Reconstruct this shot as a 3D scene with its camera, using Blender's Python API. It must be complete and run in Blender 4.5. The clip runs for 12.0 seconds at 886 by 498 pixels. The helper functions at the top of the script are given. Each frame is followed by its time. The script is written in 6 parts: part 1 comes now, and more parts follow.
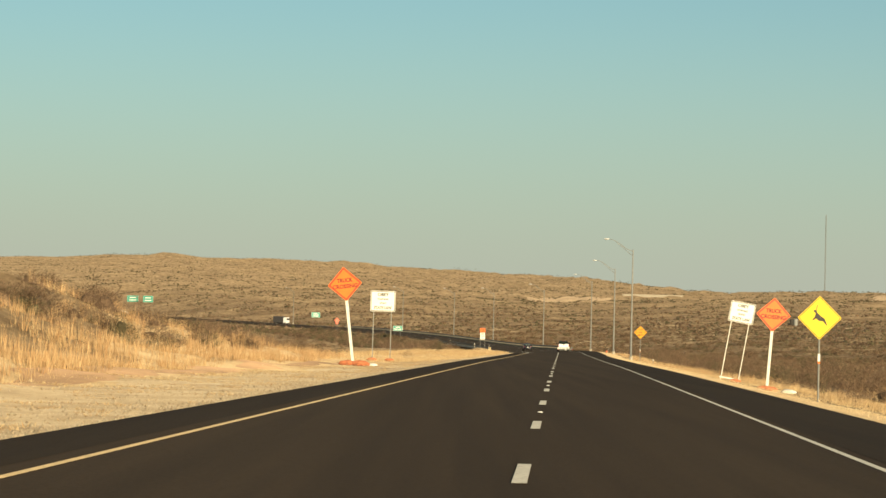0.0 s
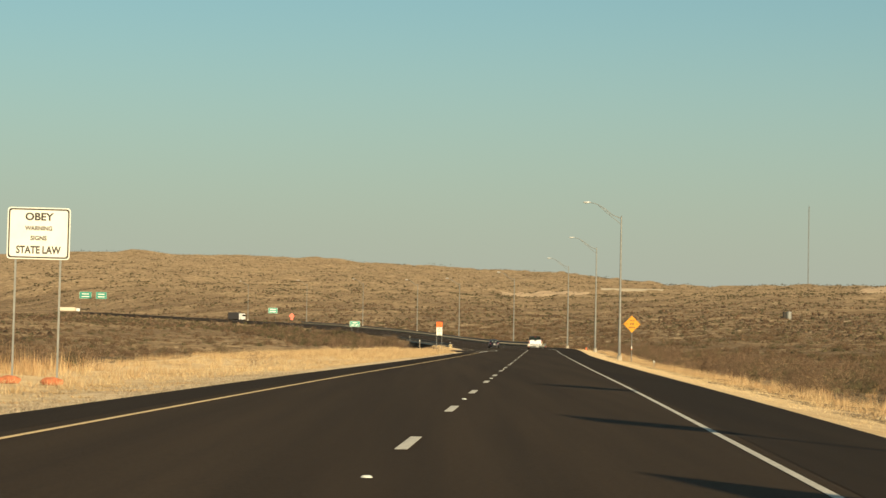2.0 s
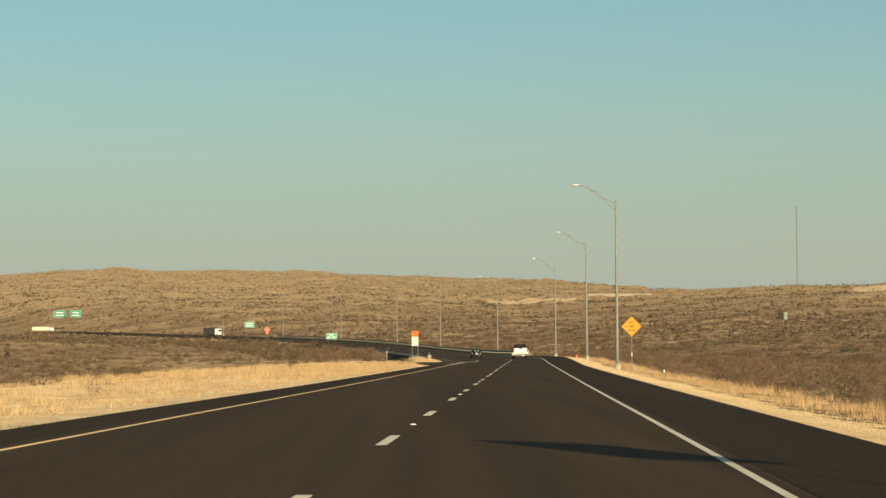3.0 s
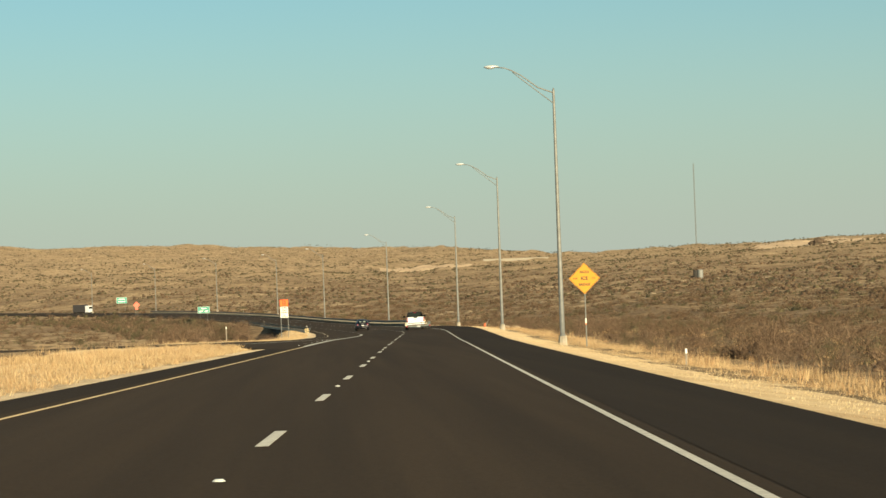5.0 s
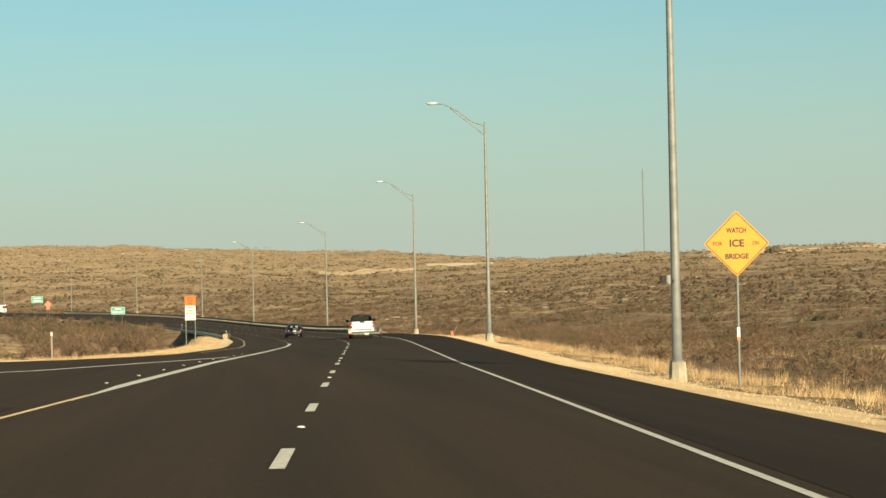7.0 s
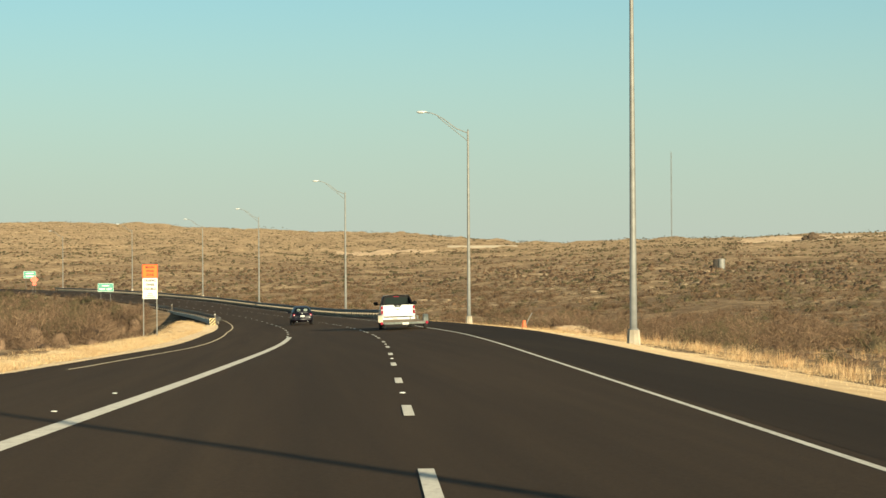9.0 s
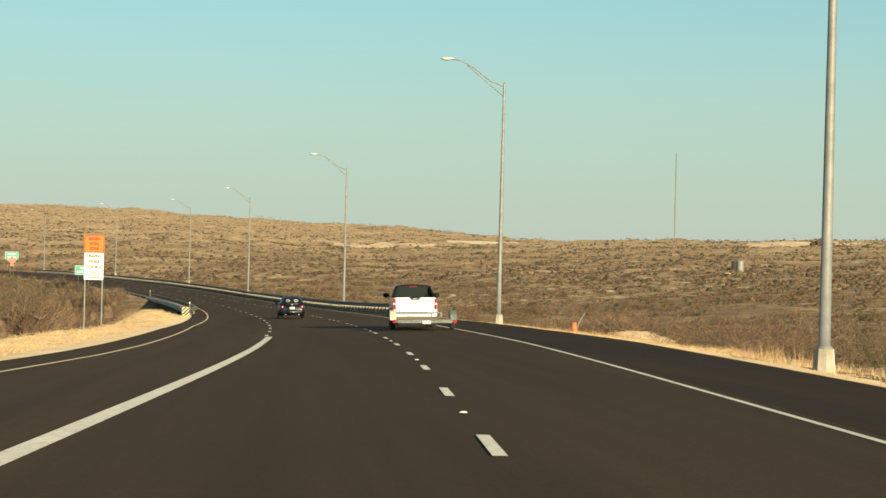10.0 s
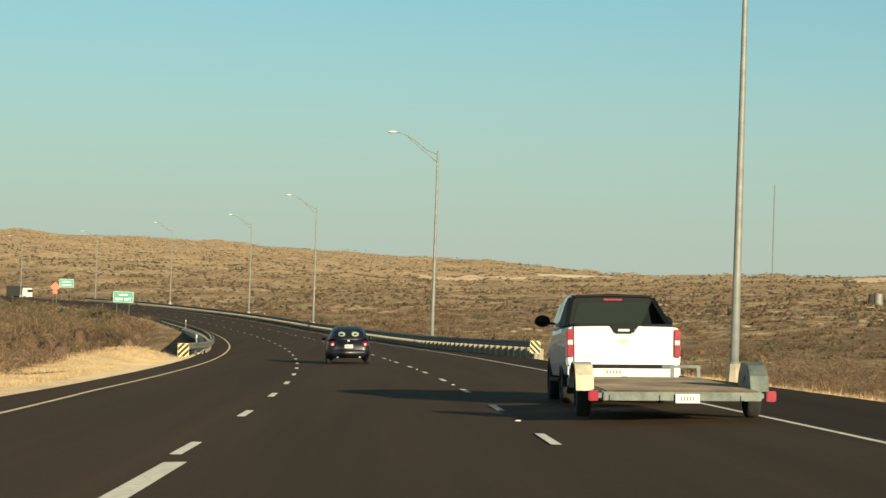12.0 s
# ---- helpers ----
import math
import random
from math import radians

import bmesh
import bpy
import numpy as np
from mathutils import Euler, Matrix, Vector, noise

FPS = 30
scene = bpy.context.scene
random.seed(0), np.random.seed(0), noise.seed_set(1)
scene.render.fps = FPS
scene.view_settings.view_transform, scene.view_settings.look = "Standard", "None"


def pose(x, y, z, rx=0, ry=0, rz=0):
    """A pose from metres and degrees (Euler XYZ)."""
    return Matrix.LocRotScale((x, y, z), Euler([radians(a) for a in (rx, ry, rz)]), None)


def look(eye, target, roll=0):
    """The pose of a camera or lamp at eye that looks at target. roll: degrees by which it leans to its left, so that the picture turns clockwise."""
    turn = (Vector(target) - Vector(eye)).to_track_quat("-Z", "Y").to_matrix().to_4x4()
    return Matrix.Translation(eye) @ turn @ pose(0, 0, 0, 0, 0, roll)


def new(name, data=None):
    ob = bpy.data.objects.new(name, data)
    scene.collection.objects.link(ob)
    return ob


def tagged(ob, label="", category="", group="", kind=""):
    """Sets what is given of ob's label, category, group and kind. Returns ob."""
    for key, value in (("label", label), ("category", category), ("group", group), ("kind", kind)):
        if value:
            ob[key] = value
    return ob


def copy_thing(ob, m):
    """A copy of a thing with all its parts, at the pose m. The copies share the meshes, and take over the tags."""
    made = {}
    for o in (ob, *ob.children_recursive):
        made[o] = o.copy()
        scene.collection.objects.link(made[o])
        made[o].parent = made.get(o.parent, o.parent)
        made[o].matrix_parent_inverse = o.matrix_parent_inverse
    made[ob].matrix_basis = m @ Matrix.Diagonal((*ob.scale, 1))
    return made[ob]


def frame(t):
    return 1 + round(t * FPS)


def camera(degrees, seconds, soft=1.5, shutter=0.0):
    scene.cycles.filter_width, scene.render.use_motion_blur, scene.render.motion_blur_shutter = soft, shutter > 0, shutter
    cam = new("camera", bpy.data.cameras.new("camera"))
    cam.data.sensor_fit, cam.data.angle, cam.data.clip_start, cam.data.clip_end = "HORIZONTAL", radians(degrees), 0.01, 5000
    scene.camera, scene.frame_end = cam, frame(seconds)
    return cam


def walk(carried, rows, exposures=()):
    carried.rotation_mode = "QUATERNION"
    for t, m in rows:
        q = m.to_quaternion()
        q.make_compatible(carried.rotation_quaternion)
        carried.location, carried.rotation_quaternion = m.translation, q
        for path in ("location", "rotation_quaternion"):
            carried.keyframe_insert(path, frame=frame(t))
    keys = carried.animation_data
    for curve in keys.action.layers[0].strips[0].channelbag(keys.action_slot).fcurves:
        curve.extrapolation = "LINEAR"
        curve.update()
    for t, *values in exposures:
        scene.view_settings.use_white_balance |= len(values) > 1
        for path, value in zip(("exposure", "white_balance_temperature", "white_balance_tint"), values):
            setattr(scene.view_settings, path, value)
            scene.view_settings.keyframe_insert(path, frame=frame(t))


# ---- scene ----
cam = camera(21.11, 12.0)
PATH = [
    (0, (0.788, 0.101, 1.551), (0.543, 20.095, 1.995), 1.31),
    (0.5, (1.649, 16.391, 1.299), (1.323, 36.386, 1.616), 1.42),
    (1, (2.557, 33.396, 1.017), (2.196, 53.391, 1.251), 1.27),
    (1.5, (3.397, 49.519, 0.736), (3.218, 69.513, 1.153), 1.03),
    (2, (4.269, 66.183, 0.436), (4.217, 86.179, 0.858), 0.97),
    (2.5, (5.038, 82.061, 0.159), (4.987, 102.054, 0.671), 0.69),
    (4.5, (7.634, 145.048, -0.903), (8.211, 165.037, -0.523), -4.36),
    (5, (8.041, 160.648, -1.175), (9.008, 180.623, -0.938), -2.13),
    (5.5, (8.421, 175.925, -1.438), (9.710, 195.880, -1.071), -1.96),
    (6, (8.781, 191.301, -1.724), (10.322, 211.241, -1.548), -0.40),
    (6.5, (9.182, 206.466, -1.961), (10.868, 226.393, -1.748), -1.05),
    (7, (9.583, 221.993, -2.237), (11.056, 241.937, -1.962), -1.28),
    (7.5, (9.972, 236.838, -2.505), (11.337, 256.789, -2.222), -0.89),
    (9.5, (11.198, 299.217, -3.452), (12.499, 319.174, -3.347), 0.23),
    (10, (11.482, 315.014, -3.791), (12.828, 334.968, -3.683), 1.43),
    (10.5, (11.796, 330.614, -4.107), (13.216, 350.563, -3.957), 1.52),
    (11, (12.179, 346.214, -4.367), (13.308, 366.180, -4.077), 1.61),
    (11.5, (12.544, 361.615, -4.641), (13.460, 381.591, -4.292), 2.05),
    (12, (12.927, 376.977, -4.910), (13.540, 396.964, -4.525), 1.82),
]
walk(cam, [(t, look(eye, target, roll)) for t, eye, target, roll in PATH],
     [(0, 0.52, 7150, 0), (0.5, 0.40, 7150, 0), (2.5, 0.41, 7100, 0), (4.5, 0.56, 6750, -3), (7.5, 0.70, 6650, -4), (10, 0.78, 6600, -4), (12, 0.62, 6500, -5)])


# world: hazy low-sun desert sky
SUN_EL, SUN_AZ = 11.6, 157.4            # degrees; azimuth clockwise from the way ahead (+y)
HAZE = (4.9, 5.0, 4.75)
world = bpy.data.worlds.new("sky")
scene.world = world
world.use_nodes = True
wn, wl = world.node_tree.nodes, world.node_tree.links
sky = wn.new("ShaderNodeTexSky")
sky.sky_type, sky.sun_disc = "NISHITA", False
sky.sun_elevation, sky.sun_rotation = radians(SUN_EL), radians(SUN_AZ)
sky.altitude, sky.air_density, sky.dust_density, sky.ozone_density = 900, 1.0, 1.4, 1.0
# ground haze thickens towards the horizon
wc, ws, wr, wm = wn.new("ShaderNodeTexCoord"), wn.new("ShaderNodeSeparateXYZ"), wn.new("ShaderNodeMapRange"), wn.new("ShaderNodeMix")
wl.new(wc.outputs["Generated"], ws.inputs["Vector"])
wl.new(ws.outputs["Z"], wr.inputs["Value"])
wr.interpolation_type = "SMOOTHSTEP"
for socket, value in (("From Min", -0.02), ("From Max", 0.15), ("To Min", 0.92), ("To Max", 0.20)):
    wr.inputs[socket].default_value = value
wm.data_type = "RGBA"
wl.new(wr.outputs["Result"], wm.inputs["Factor"])
wt = wn.new("ShaderNodeMix")
wt.data_type, wt.blend_type = "RGBA", "MULTIPLY"
wt.inputs["Factor"].default_value, wt.inputs["B"].default_value = 1.0, (0.63, 0.98, 1.13, 1)
wl.new(sky.outputs["Color"], wt.inputs["A"])
wl.new(wt.outputs["Result"], wm.inputs["A"])
wm.inputs["B"].default_value = (*HAZE, 1)
wl.new(wm.outputs["Result"], wn["Background"].inputs["Color"])
wn["Background"].inputs["Strength"].default_value = 0.069
sun = new("sun", bpy.data.lights.new("sun", "SUN"))
sun.data.energy, sun.data.angle, sun.data.color = 4.9, radians(0.6), (1.0, 0.80, 0.58)
_e, _a = radians(SUN_EL), radians(SUN_AZ)
sun.matrix_world = look((0, 0, 60), (-math.sin(_a) * math.cos(_e), -math.cos(_a) * math.cos(_e), 60 - math.sin(_e)))

# ---------------------------------------------------------------- materials


def nodes_of(name):
    m = bpy.data.materials.new(name)
    m.use_nodes = True
    n, l = m.node_tree.nodes, m.node_tree.links
    return m, n, l, n["Principled BSDF"]


def ramp(n, stops):
    r = n.new("ShaderNodeValToRGB")
    e = r.color_ramp.elements
    while len(e) < len(stops):
        e.new(0.5)
    for i, (p, c) in enumerate(stops):
        e[i].position, e[i].color = p, (*c, 1)
    return r


def tex(n, l, kind, scale, coord="Object", detail=4.0, rough=0.6):
    c = n.new("ShaderNodeTexCoord")
    t = n.new("ShaderNodeTexNoise" if kind == "noise" else "ShaderNodeTexVoronoi")
    t.inputs["Scale"].default_value = scale
    if kind == "noise":
        t.inputs["Detail"].default_value, t.inputs["Roughness"].default_value = detail, rough
    l.new(c.outputs[coord], t.inputs["Vector"])
    return t


def mix(n, l, fac, a, b, blend="MIX"):
    m = n.new("ShaderNodeMix")
    m.data_type, m.blend_type = "RGBA", blend
    for socket, v in ((m.inputs["Factor"], fac), (m.inputs["A"], a), (m.inputs["B"], b)):
        if isinstance(v, (int, float)):
            socket.default_value = v
        elif isinstance(v, tuple):
            socket.default_value = (*v, 1)
        else:
            l.new(v, socket)
    return m.outputs["Result"]


def bump(n, l, b, height, strength, distance=0.02):
    k = n.new("ShaderNodeBump")
    k.inputs["Strength"].default_value, k.inputs["Distance"].default_value = strength, distance
    l.new(height, k.inputs["Height"])
    l.new(k.outputs["Normal"], b.inputs["Normal"])


def plain(name, colour, rough=0.6, metal=0.0, wear=0.12, scale=6.0, coat=0.0, bumpy=0.0):
    """Paint, metal, plastic: a base colour with fine grain and larger stains."""
    m, n, l, b = nodes_of(name)
    big, fine = tex(n, l, "noise", scale), tex(n, l, "noise", scale * 14, detail=2)
    lo = tuple(c * (1 - wear * 1.6) for c in colour)
    hi = tuple(min(1, c * (1 + wear * 0.7)) for c in colour)
    r = ramp(n, [(0.3, lo), (0.7, hi)])
    l.new(big.outputs["Fac"], r.inputs["Fac"])
    l.new(mix(n, l, wear, r.outputs["Color"], fine.outputs["Fac"], "OVERLAY"), b.inputs["Base Color"])
    b.inputs["Roughness"].default_value, b.inputs["Metallic"].default_value = rough, metal
    b.inputs["Coat Weight"].default_value = coat
    if bumpy:
        b.inputs["Diffuse Roughness"].default_value = 1.0
        bump(n, l, b, fine.outputs["Fac"], bumpy)
    return m


def asphalt_material(name, k):
    m, n, l, b = nodes_of(name)
    big, fine = tex(n, l, "noise", 1.0), tex(n, l, "noise", 22, detail=3)
    seams = tex(n, l, "noise", 1.0, detail=6)
    for t, across, lengthwise in ((big, 0.45, 0.010), (seams, 1.9, 0.035)):
        lie, stretch = n.new("ShaderNodeTexCoord"), n.new("ShaderNodeMapping")
        stretch.inputs["Scale"].default_value = (across, lengthwise, 0.05)
        l.new(lie.outputs["Object"], stretch.inputs["Vector"])
        l.new(stretch.outputs["Vector"], t.inputs["Vector"])
    r = ramp(n, [(0.3, (0.0385 * k, 0.0252 * k, 0.0144 * k)), (0.7, (0.051 * k, 0.0343 * k, 0.0200 * k))])
    l.new(big.outputs["Fac"], r.inputs["Fac"])
    c = mix(n, l, 0.45, r.outputs["Color"], fine.outputs["Fac"], "OVERLAY")
    s = ramp(n, [(0.32, (0.66, 0.66, 0.66)), (0.68, (1.3, 1.27, 1.22))])
    l.new(seams.outputs["Fac"], s.inputs["Fac"])
    l.new(mix(n, l, 0.4, c, s.outputs["Color"], "MULTIPLY"), b.inputs["Base Color"])
    b.inputs["Roughness"].default_value, b.inputs["Diffuse Roughness"].default_value = 0.85, 0.25
    b.inputs["Specular IOR Level"].default_value = 0.06
    bump(n, l, b, fine.outputs["Fac"], 0.5, 0.01)
    return m


def line_material(name, colour):
    m, n, l, b = nodes_of(name)
    fine, worn = tex(n, l, "noise", 9, detail=8, rough=0.75), tex(n, l, "noise", 0.8)
    r = ramp(n, [(0.30, tuple(c * 0.45 for c in colour)), (0.52, colour)])
    l.new(fine.outputs["Fac"], r.inputs["Fac"])
    l.new(mix(n, l, 0.2, r.outputs["Color"], worn.outputs["Fac"], "OVERLAY"), b.inputs["Base Color"])
    b.inputs["Roughness"].default_value, b.inputs["Diffuse Roughness"].default_value = 0.7, 0.8
    return m


def ground_material():
    """Dry grass, bare pale soil and brush litter, at several scales."""
    m, n, l, b = nodes_of("desert_ground")
    patch, clump, fine = tex(n, l, "noise", 0.018, detail=6), tex(n, l, "noise", 0.16, detail=6, rough=0.7), tex(n, l, "noise", 3.0, detail=6, rough=0.7)
    soil = ramp(n, [(0.32, (0.15, 0.103, 0.060)), (0.50, (0.262, 0.187, 0.111)), (0.68, (0.405, 0.305, 0.19))])
    l.new(clump.outputs["Fac"], soil.inputs["Fac"])
    brush = ramp(n, [(0.35, (0.085, 0.058, 0.035)), (0.7, (0.19, 0.13, 0.078))])
    l.new(fine.outputs["Fac"], brush.inputs["Fac"])
    where = ramp(n, [(0.43, (0, 0, 0)), (0.57, (0.8, 0.8, 0.8))])
    l.new(patch.outputs["Fac"], where.inputs["Fac"])
    # brush litter covers the valley floor and thins out up the stony hillside
    lie, height, up = n.new("ShaderNodeTexCoord"), n.new("ShaderNodeSeparateXYZ"), n.new("ShaderNodeMapRange")
    l.new(lie.outputs["Object"], height.inputs["Vector"])
    l.new(height.outputs["Z"], up.inputs["Value"])
    for socket, value in (("From Min", -6.5), ("From Max", 9.0), ("To Min", 1.0), ("To Max", 0.35)):
        up.inputs[socket].default_value = value
    cover = n.new("ShaderNodeMath")
    cover.operation = "MULTIPLY"
    l.new(where.outputs["Color"], cover.inputs[0])
    l.new(up.outputs["Result"], cover.inputs[1])
    base = mix(n, l, cover.outputs["Value"], soil.outputs["Color"], brush.outputs["Color"])
    tuft = tex(n, l, "noise", 0.30, detail=7, rough=0.78)
    dots = ramp(n, [(0.46, (0, 0, 0)), (0.55, (0.8, 0.8, 0.8))])
    l.new(tuft.outputs["Fac"], dots.inputs["Fac"])
    litter = n.new("ShaderNodeMath")
    litter.operation = "MULTIPLY"
    l.new(dots.outputs["Color"], litter.inputs[0])
    l.new(up.outputs["Result"], litter.inputs[1])
    base = mix(n, l, litter.outputs["Value"], base, (0.105, 0.072, 0.043))
    l.new(mix(n, l, 0.55, base, fine.outputs["Fac"], "OVERLAY"), b.inputs["Base Color"])
    b.inputs["Roughness"].default_value, b.inputs["Specular IOR Level"].default_value, b.inputs["Diffuse Roughness"].default_value = 0.95, 0.1, 1.0
    bump(n, l, b, fine.outputs["Fac"], 0.7, 0.2)
    return m


def verge_material():
    """Straw-coloured mown grass over pale gravel."""
    m, n, l, b = nodes_of("verge_straw")
    big, fine = tex(n, l, "noise", 0.5, detail=6), tex(n, l, "noise", 14, detail=6, rough=0.8)
    r = ramp(n, [(0.28, (0.36, 0.25, 0.135)), (0.5, (0.49, 0.36, 0.21)), (0.72, (0.57, 0.44, 0.27))])
    l.new(big.outputs["Fac"], r.inputs["Fac"])
    l.new(mix(n, l, 0.45, r.outputs["Color"], fine.outputs["Fac"], "OVERLAY"), b.inputs["Base Color"])
    b.inputs["Roughness"].default_value, b.inputs["Specular IOR Level"].default_value, b.inputs["Diffuse Roughness"].default_value = 0.95, 0.1, 1.0
    bump(n, l, b, fine.outputs["Fac"], 0.5, 0.05)
    return m


def gravel_material():
    """Pale crushed gravel and dust beside the asphalt."""
    m, n, l, b = nodes_of("gravel_bed")
    big, fine = tex(n, l, "noise", 0.6, detail=6), tex(n, l, "noise", 11, detail=8, rough=0.8)
    r = ramp(n, [(0.3, (0.36, 0.27, 0.17)), (0.55, (0.50, 0.39, 0.255)), (0.75, (0.56, 0.46, 0.32))])
    l.new(big.outputs["Fac"], r.inputs["Fac"])
    l.new(mix(n, l, 0.5, r.outputs["Color"], fine.outputs["Fac"], "OVERLAY"), b.inputs["Base Color"])
    b.inputs["Roughness"].default_value, b.inputs["Specular IOR Level"].default_value, b.inputs["Diffuse Roughness"].default_value = 0.95, 0.1, 1.0
    bump(n, l, b, fine.outputs["Fac"], 0.5, 0.05)
    return m


def island_material(name, stops, rough=0.9):
    """Each blade, twig or stone takes its own tone."""
    m, n, l, b = nodes_of(name)
    g = n.new("ShaderNodeNewGeometry")
    r = ramp(n, stops)
    l.new(g.outputs["Random Per Island"], r.inputs["Fac"])
    big = tex(n, l, "noise", 0.25, detail=3)
    l.new(mix(n, l, 0.45, r.outputs["Color"], big.outputs["Fac"], "OVERLAY"), b.inputs["Base Color"])
    b.inputs["Roughness"].default_value, b.inputs["Specular IOR Level"].default_value = rough, 0.15
    return m


ASPHALT = asphalt_material("asphalt", 1.05)
SHOULDER = asphalt_material("fresh_asphalt", 0.72)
WHITE_LINE, YELLOW_LINE = line_material("white_road_paint", (0.355, 0.335, 0.29)), line_material("yellow_road_paint", (0.46, 0.335, 0.17))
FADED_YELLOW_LINE = line_material("faded_yellow_road_paint", (0.34, 0.275, 0.175))
GROUND, VERGE = ground_material(), verge_material()
GRAVEL_BED = gravel_material()
BARE = plain("bare_tan_earth", (0.40, 0.285, 0.172), 0.95, 0, 0.3, 0.08, bumpy=0.5)
RED_EARTH = plain("reddish_bare_earth", (0.40, 0.25, 0.14), 0.95, 0, 0.35, 0.10, bumpy=0.5)
STRAW = island_material("dry_straw", [(0.0, (0.36, 0.215, 0.105)), (0.5, (0.54, 0.37, 0.19)), (1.0, (0.66, 0.49, 0.285))])
RED_STRAW = island_material("reddish_straw", [(0.0, (0.34, 0.185, 0.085)), (0.5, (0.52, 0.32, 0.155)), (1.0, (0.66, 0.47, 0.26))])
MOWN = island_material("mown_straw", [(0.0, (0.52, 0.37, 0.19)), (0.5, (0.68, 0.50, 0.28)), (1.0, (0.80, 0.62, 0.38))])
TWIG = island_material("bare_twigs", [(0.0, (0.088, 0.057, 0.036)), (0.55, (0.165, 0.107, 0.068)), (1.0, (0.27, 0.18, 0.115))])
SCRUB = island_material("desert_scrub", [(0.0, (0.088, 0.056, 0.034)), (0.5, (0.142, 0.090, 0.055)), (1.0, (0.21, 0.135, 0.080))])
OLIVE = island_material("dark_olive_scrub", [(0.0, (0.072, 0.059, 0.031)), (0.6, (0.110, 0.089, 0.047)), (1.0, (0.16, 0.125, 0.070))])
GREENISH = island_material("dull_green_scrub", [(0.0, (0.070, 0.061, 0.034)), (0.6, (0.115, 0.095, 0.052)), (1.0, (0.165, 0.130, 0.072))])
STONE = island_material("pale_gravel", [(0.0, (0.34, 0.25, 0.155)), (0.5, (0.48, 0.37, 0.24)), (1.0, (0.60, 0.48, 0.33))])
GALV = plain("galvanised_steel", (0.27, 0.265, 0.24), 0.62, 0.3, 0.15, 3.0)
RAIL_STEEL = plain("weathered_rail_steel", (0.20, 0.18, 0.15), 0.75, 0.1, 0.25, 2.0)
CONCRETE = plain("concrete", (0.46, 0.40, 0.31), 0.9, 0, 0.2, 2.5, bumpy=0.4)
# near-black: shade under the bridge put into the concrete colour; also the dark tank
SHADE_AND_TANK_DARK = plain("shaded_concrete_and_dark_tank", (0.055, 0.048, 0.040), 0.95, 0, 0.3, 1.5, bumpy=0.4)
POST_WOOD = plain("bleached_post_wood", (0.40, 0.35, 0.27), 0.9, 0, 0.25, 5, bumpy=0.4)
WHITE_POST = plain("white_painted_wood", (0.80, 0.76, 0.66), 0.6, 0, 0.15, 4)
ORANGE = plain("fluorescent_orange_sheeting", (0.88, 0.185, 0.022), 0.45, 0, 0.05, 3)
RED_ORANGE = plain("red_orange_sheeting", (0.88, 0.085, 0.022), 0.45, 0, 0.05, 3)
LEMON = plain("bright_yellow_sheeting", (0.92, 0.60, 0.008), 0.45, 0, 0.05, 3)
BORDER_RED = plain("red_border_ink", (0.80, 0.035, 0.018), 0.45, 0, 0.05, 3)
YELLOW = plain("yellow_sheeting", (0.70, 0.30, 0.012), 0.45, 0, 0.05, 3)
SIGN_WHITE = plain("white_sheeting", (0.82, 0.80, 0.70), 0.45, 0, 0.06, 3)
SIGN_GREEN = plain("green_sheeting", (0.016, 0.235, 0.165), 0.45, 0, 0.08, 2)
BLACK_INK = plain("black_sign_ink", (0.035, 0.028, 0.022), 0.6)
RED_INK = plain("dark_red_sign_ink", (0.17, 0.012, 0.008), 0.6)
ORANGE_INK = plain("faded_orange_ink", (0.24, 0.085, 0.012), 0.6)
SANDBAG = plain("orange_sandbag_cloth", (0.50, 0.17, 0.075), 0.9, 0, 0.35, 7, bumpy=0.5)

# ---------------------------------------------------------------- mesh helpers


def link_mesh(name, verts, faces, material, parent=None, smooth=False):
    me = bpy.data.meshes.new(name)
    me.from_pydata([tuple(v) for v in verts], [], [tuple(f) for f in faces])
    me.materials.append(material)
    if smooth:
        me.shade_smooth()
    ob = new(name, me)
    ob.parent = parent
    return ob


def link_arrays(name, verts, tris, material):
    """A big triangle mesh from arrays."""
    me = bpy.data.meshes.new(name)
    verts, tris = np.asarray(verts, np.float32), np.asarray(tris, np.int32)
    me.vertices.add(len(verts))
    me.vertices.foreach_set("co", verts.ravel())
    me.loops.add(tris.size)
    me.loops.foreach_set("vertex_index", tris.ravel())
    me.polygons.add(len(tris))
    me.polygons.foreach_set("loop_start", np.arange(0, tris.size, 3, dtype=np.int32))
    me.update(calc_edges=True)
    me.materials.append(material)
    return new(name, me)


def part(name, bm, material, parent, label="", smooth=False):
    """One bmesh as one mesh object under a thing or part."""
    me = bpy.data.meshes.new(name)
    bmesh.ops.recalc_face_normals(bm, faces=bm.faces)
    bm.to_mesh(me)
    bm.free()
    me.materials.append(material)
    if smooth:
        me.shade_smooth()
    ob = new(name, me)
    ob.parent = parent
    if label:
        ob["label"] = label
    return ob


def thing(name, m, label, category, group="", kind=""):
    ob = new(name)
    ob.empty_display_size = 0.2
    ob.matrix_world = m
    return tagged(ob, label, category, group, kind)


def box(bm, x0, x1, y0, y1, z0, z1, bevel=0.0):
    r = bmesh.ops.create_cube(bm, size=1)["verts"]
    for v in r:
        v.co = Vector(((x0 + x1) / 2 + v.co.x * (x1 - x0), (y0 + y1) / 2 + v.co.y * (y1 - y0), (z0 + z1) / 2 + v.co.z * (z1 - z0)))
    if bevel:
        es = list({e for v in r for e in v.link_edges})
        bmesh.ops.bevel(bm, geom=es, offset=bevel, segments=2, affect="EDGES")
    return bm


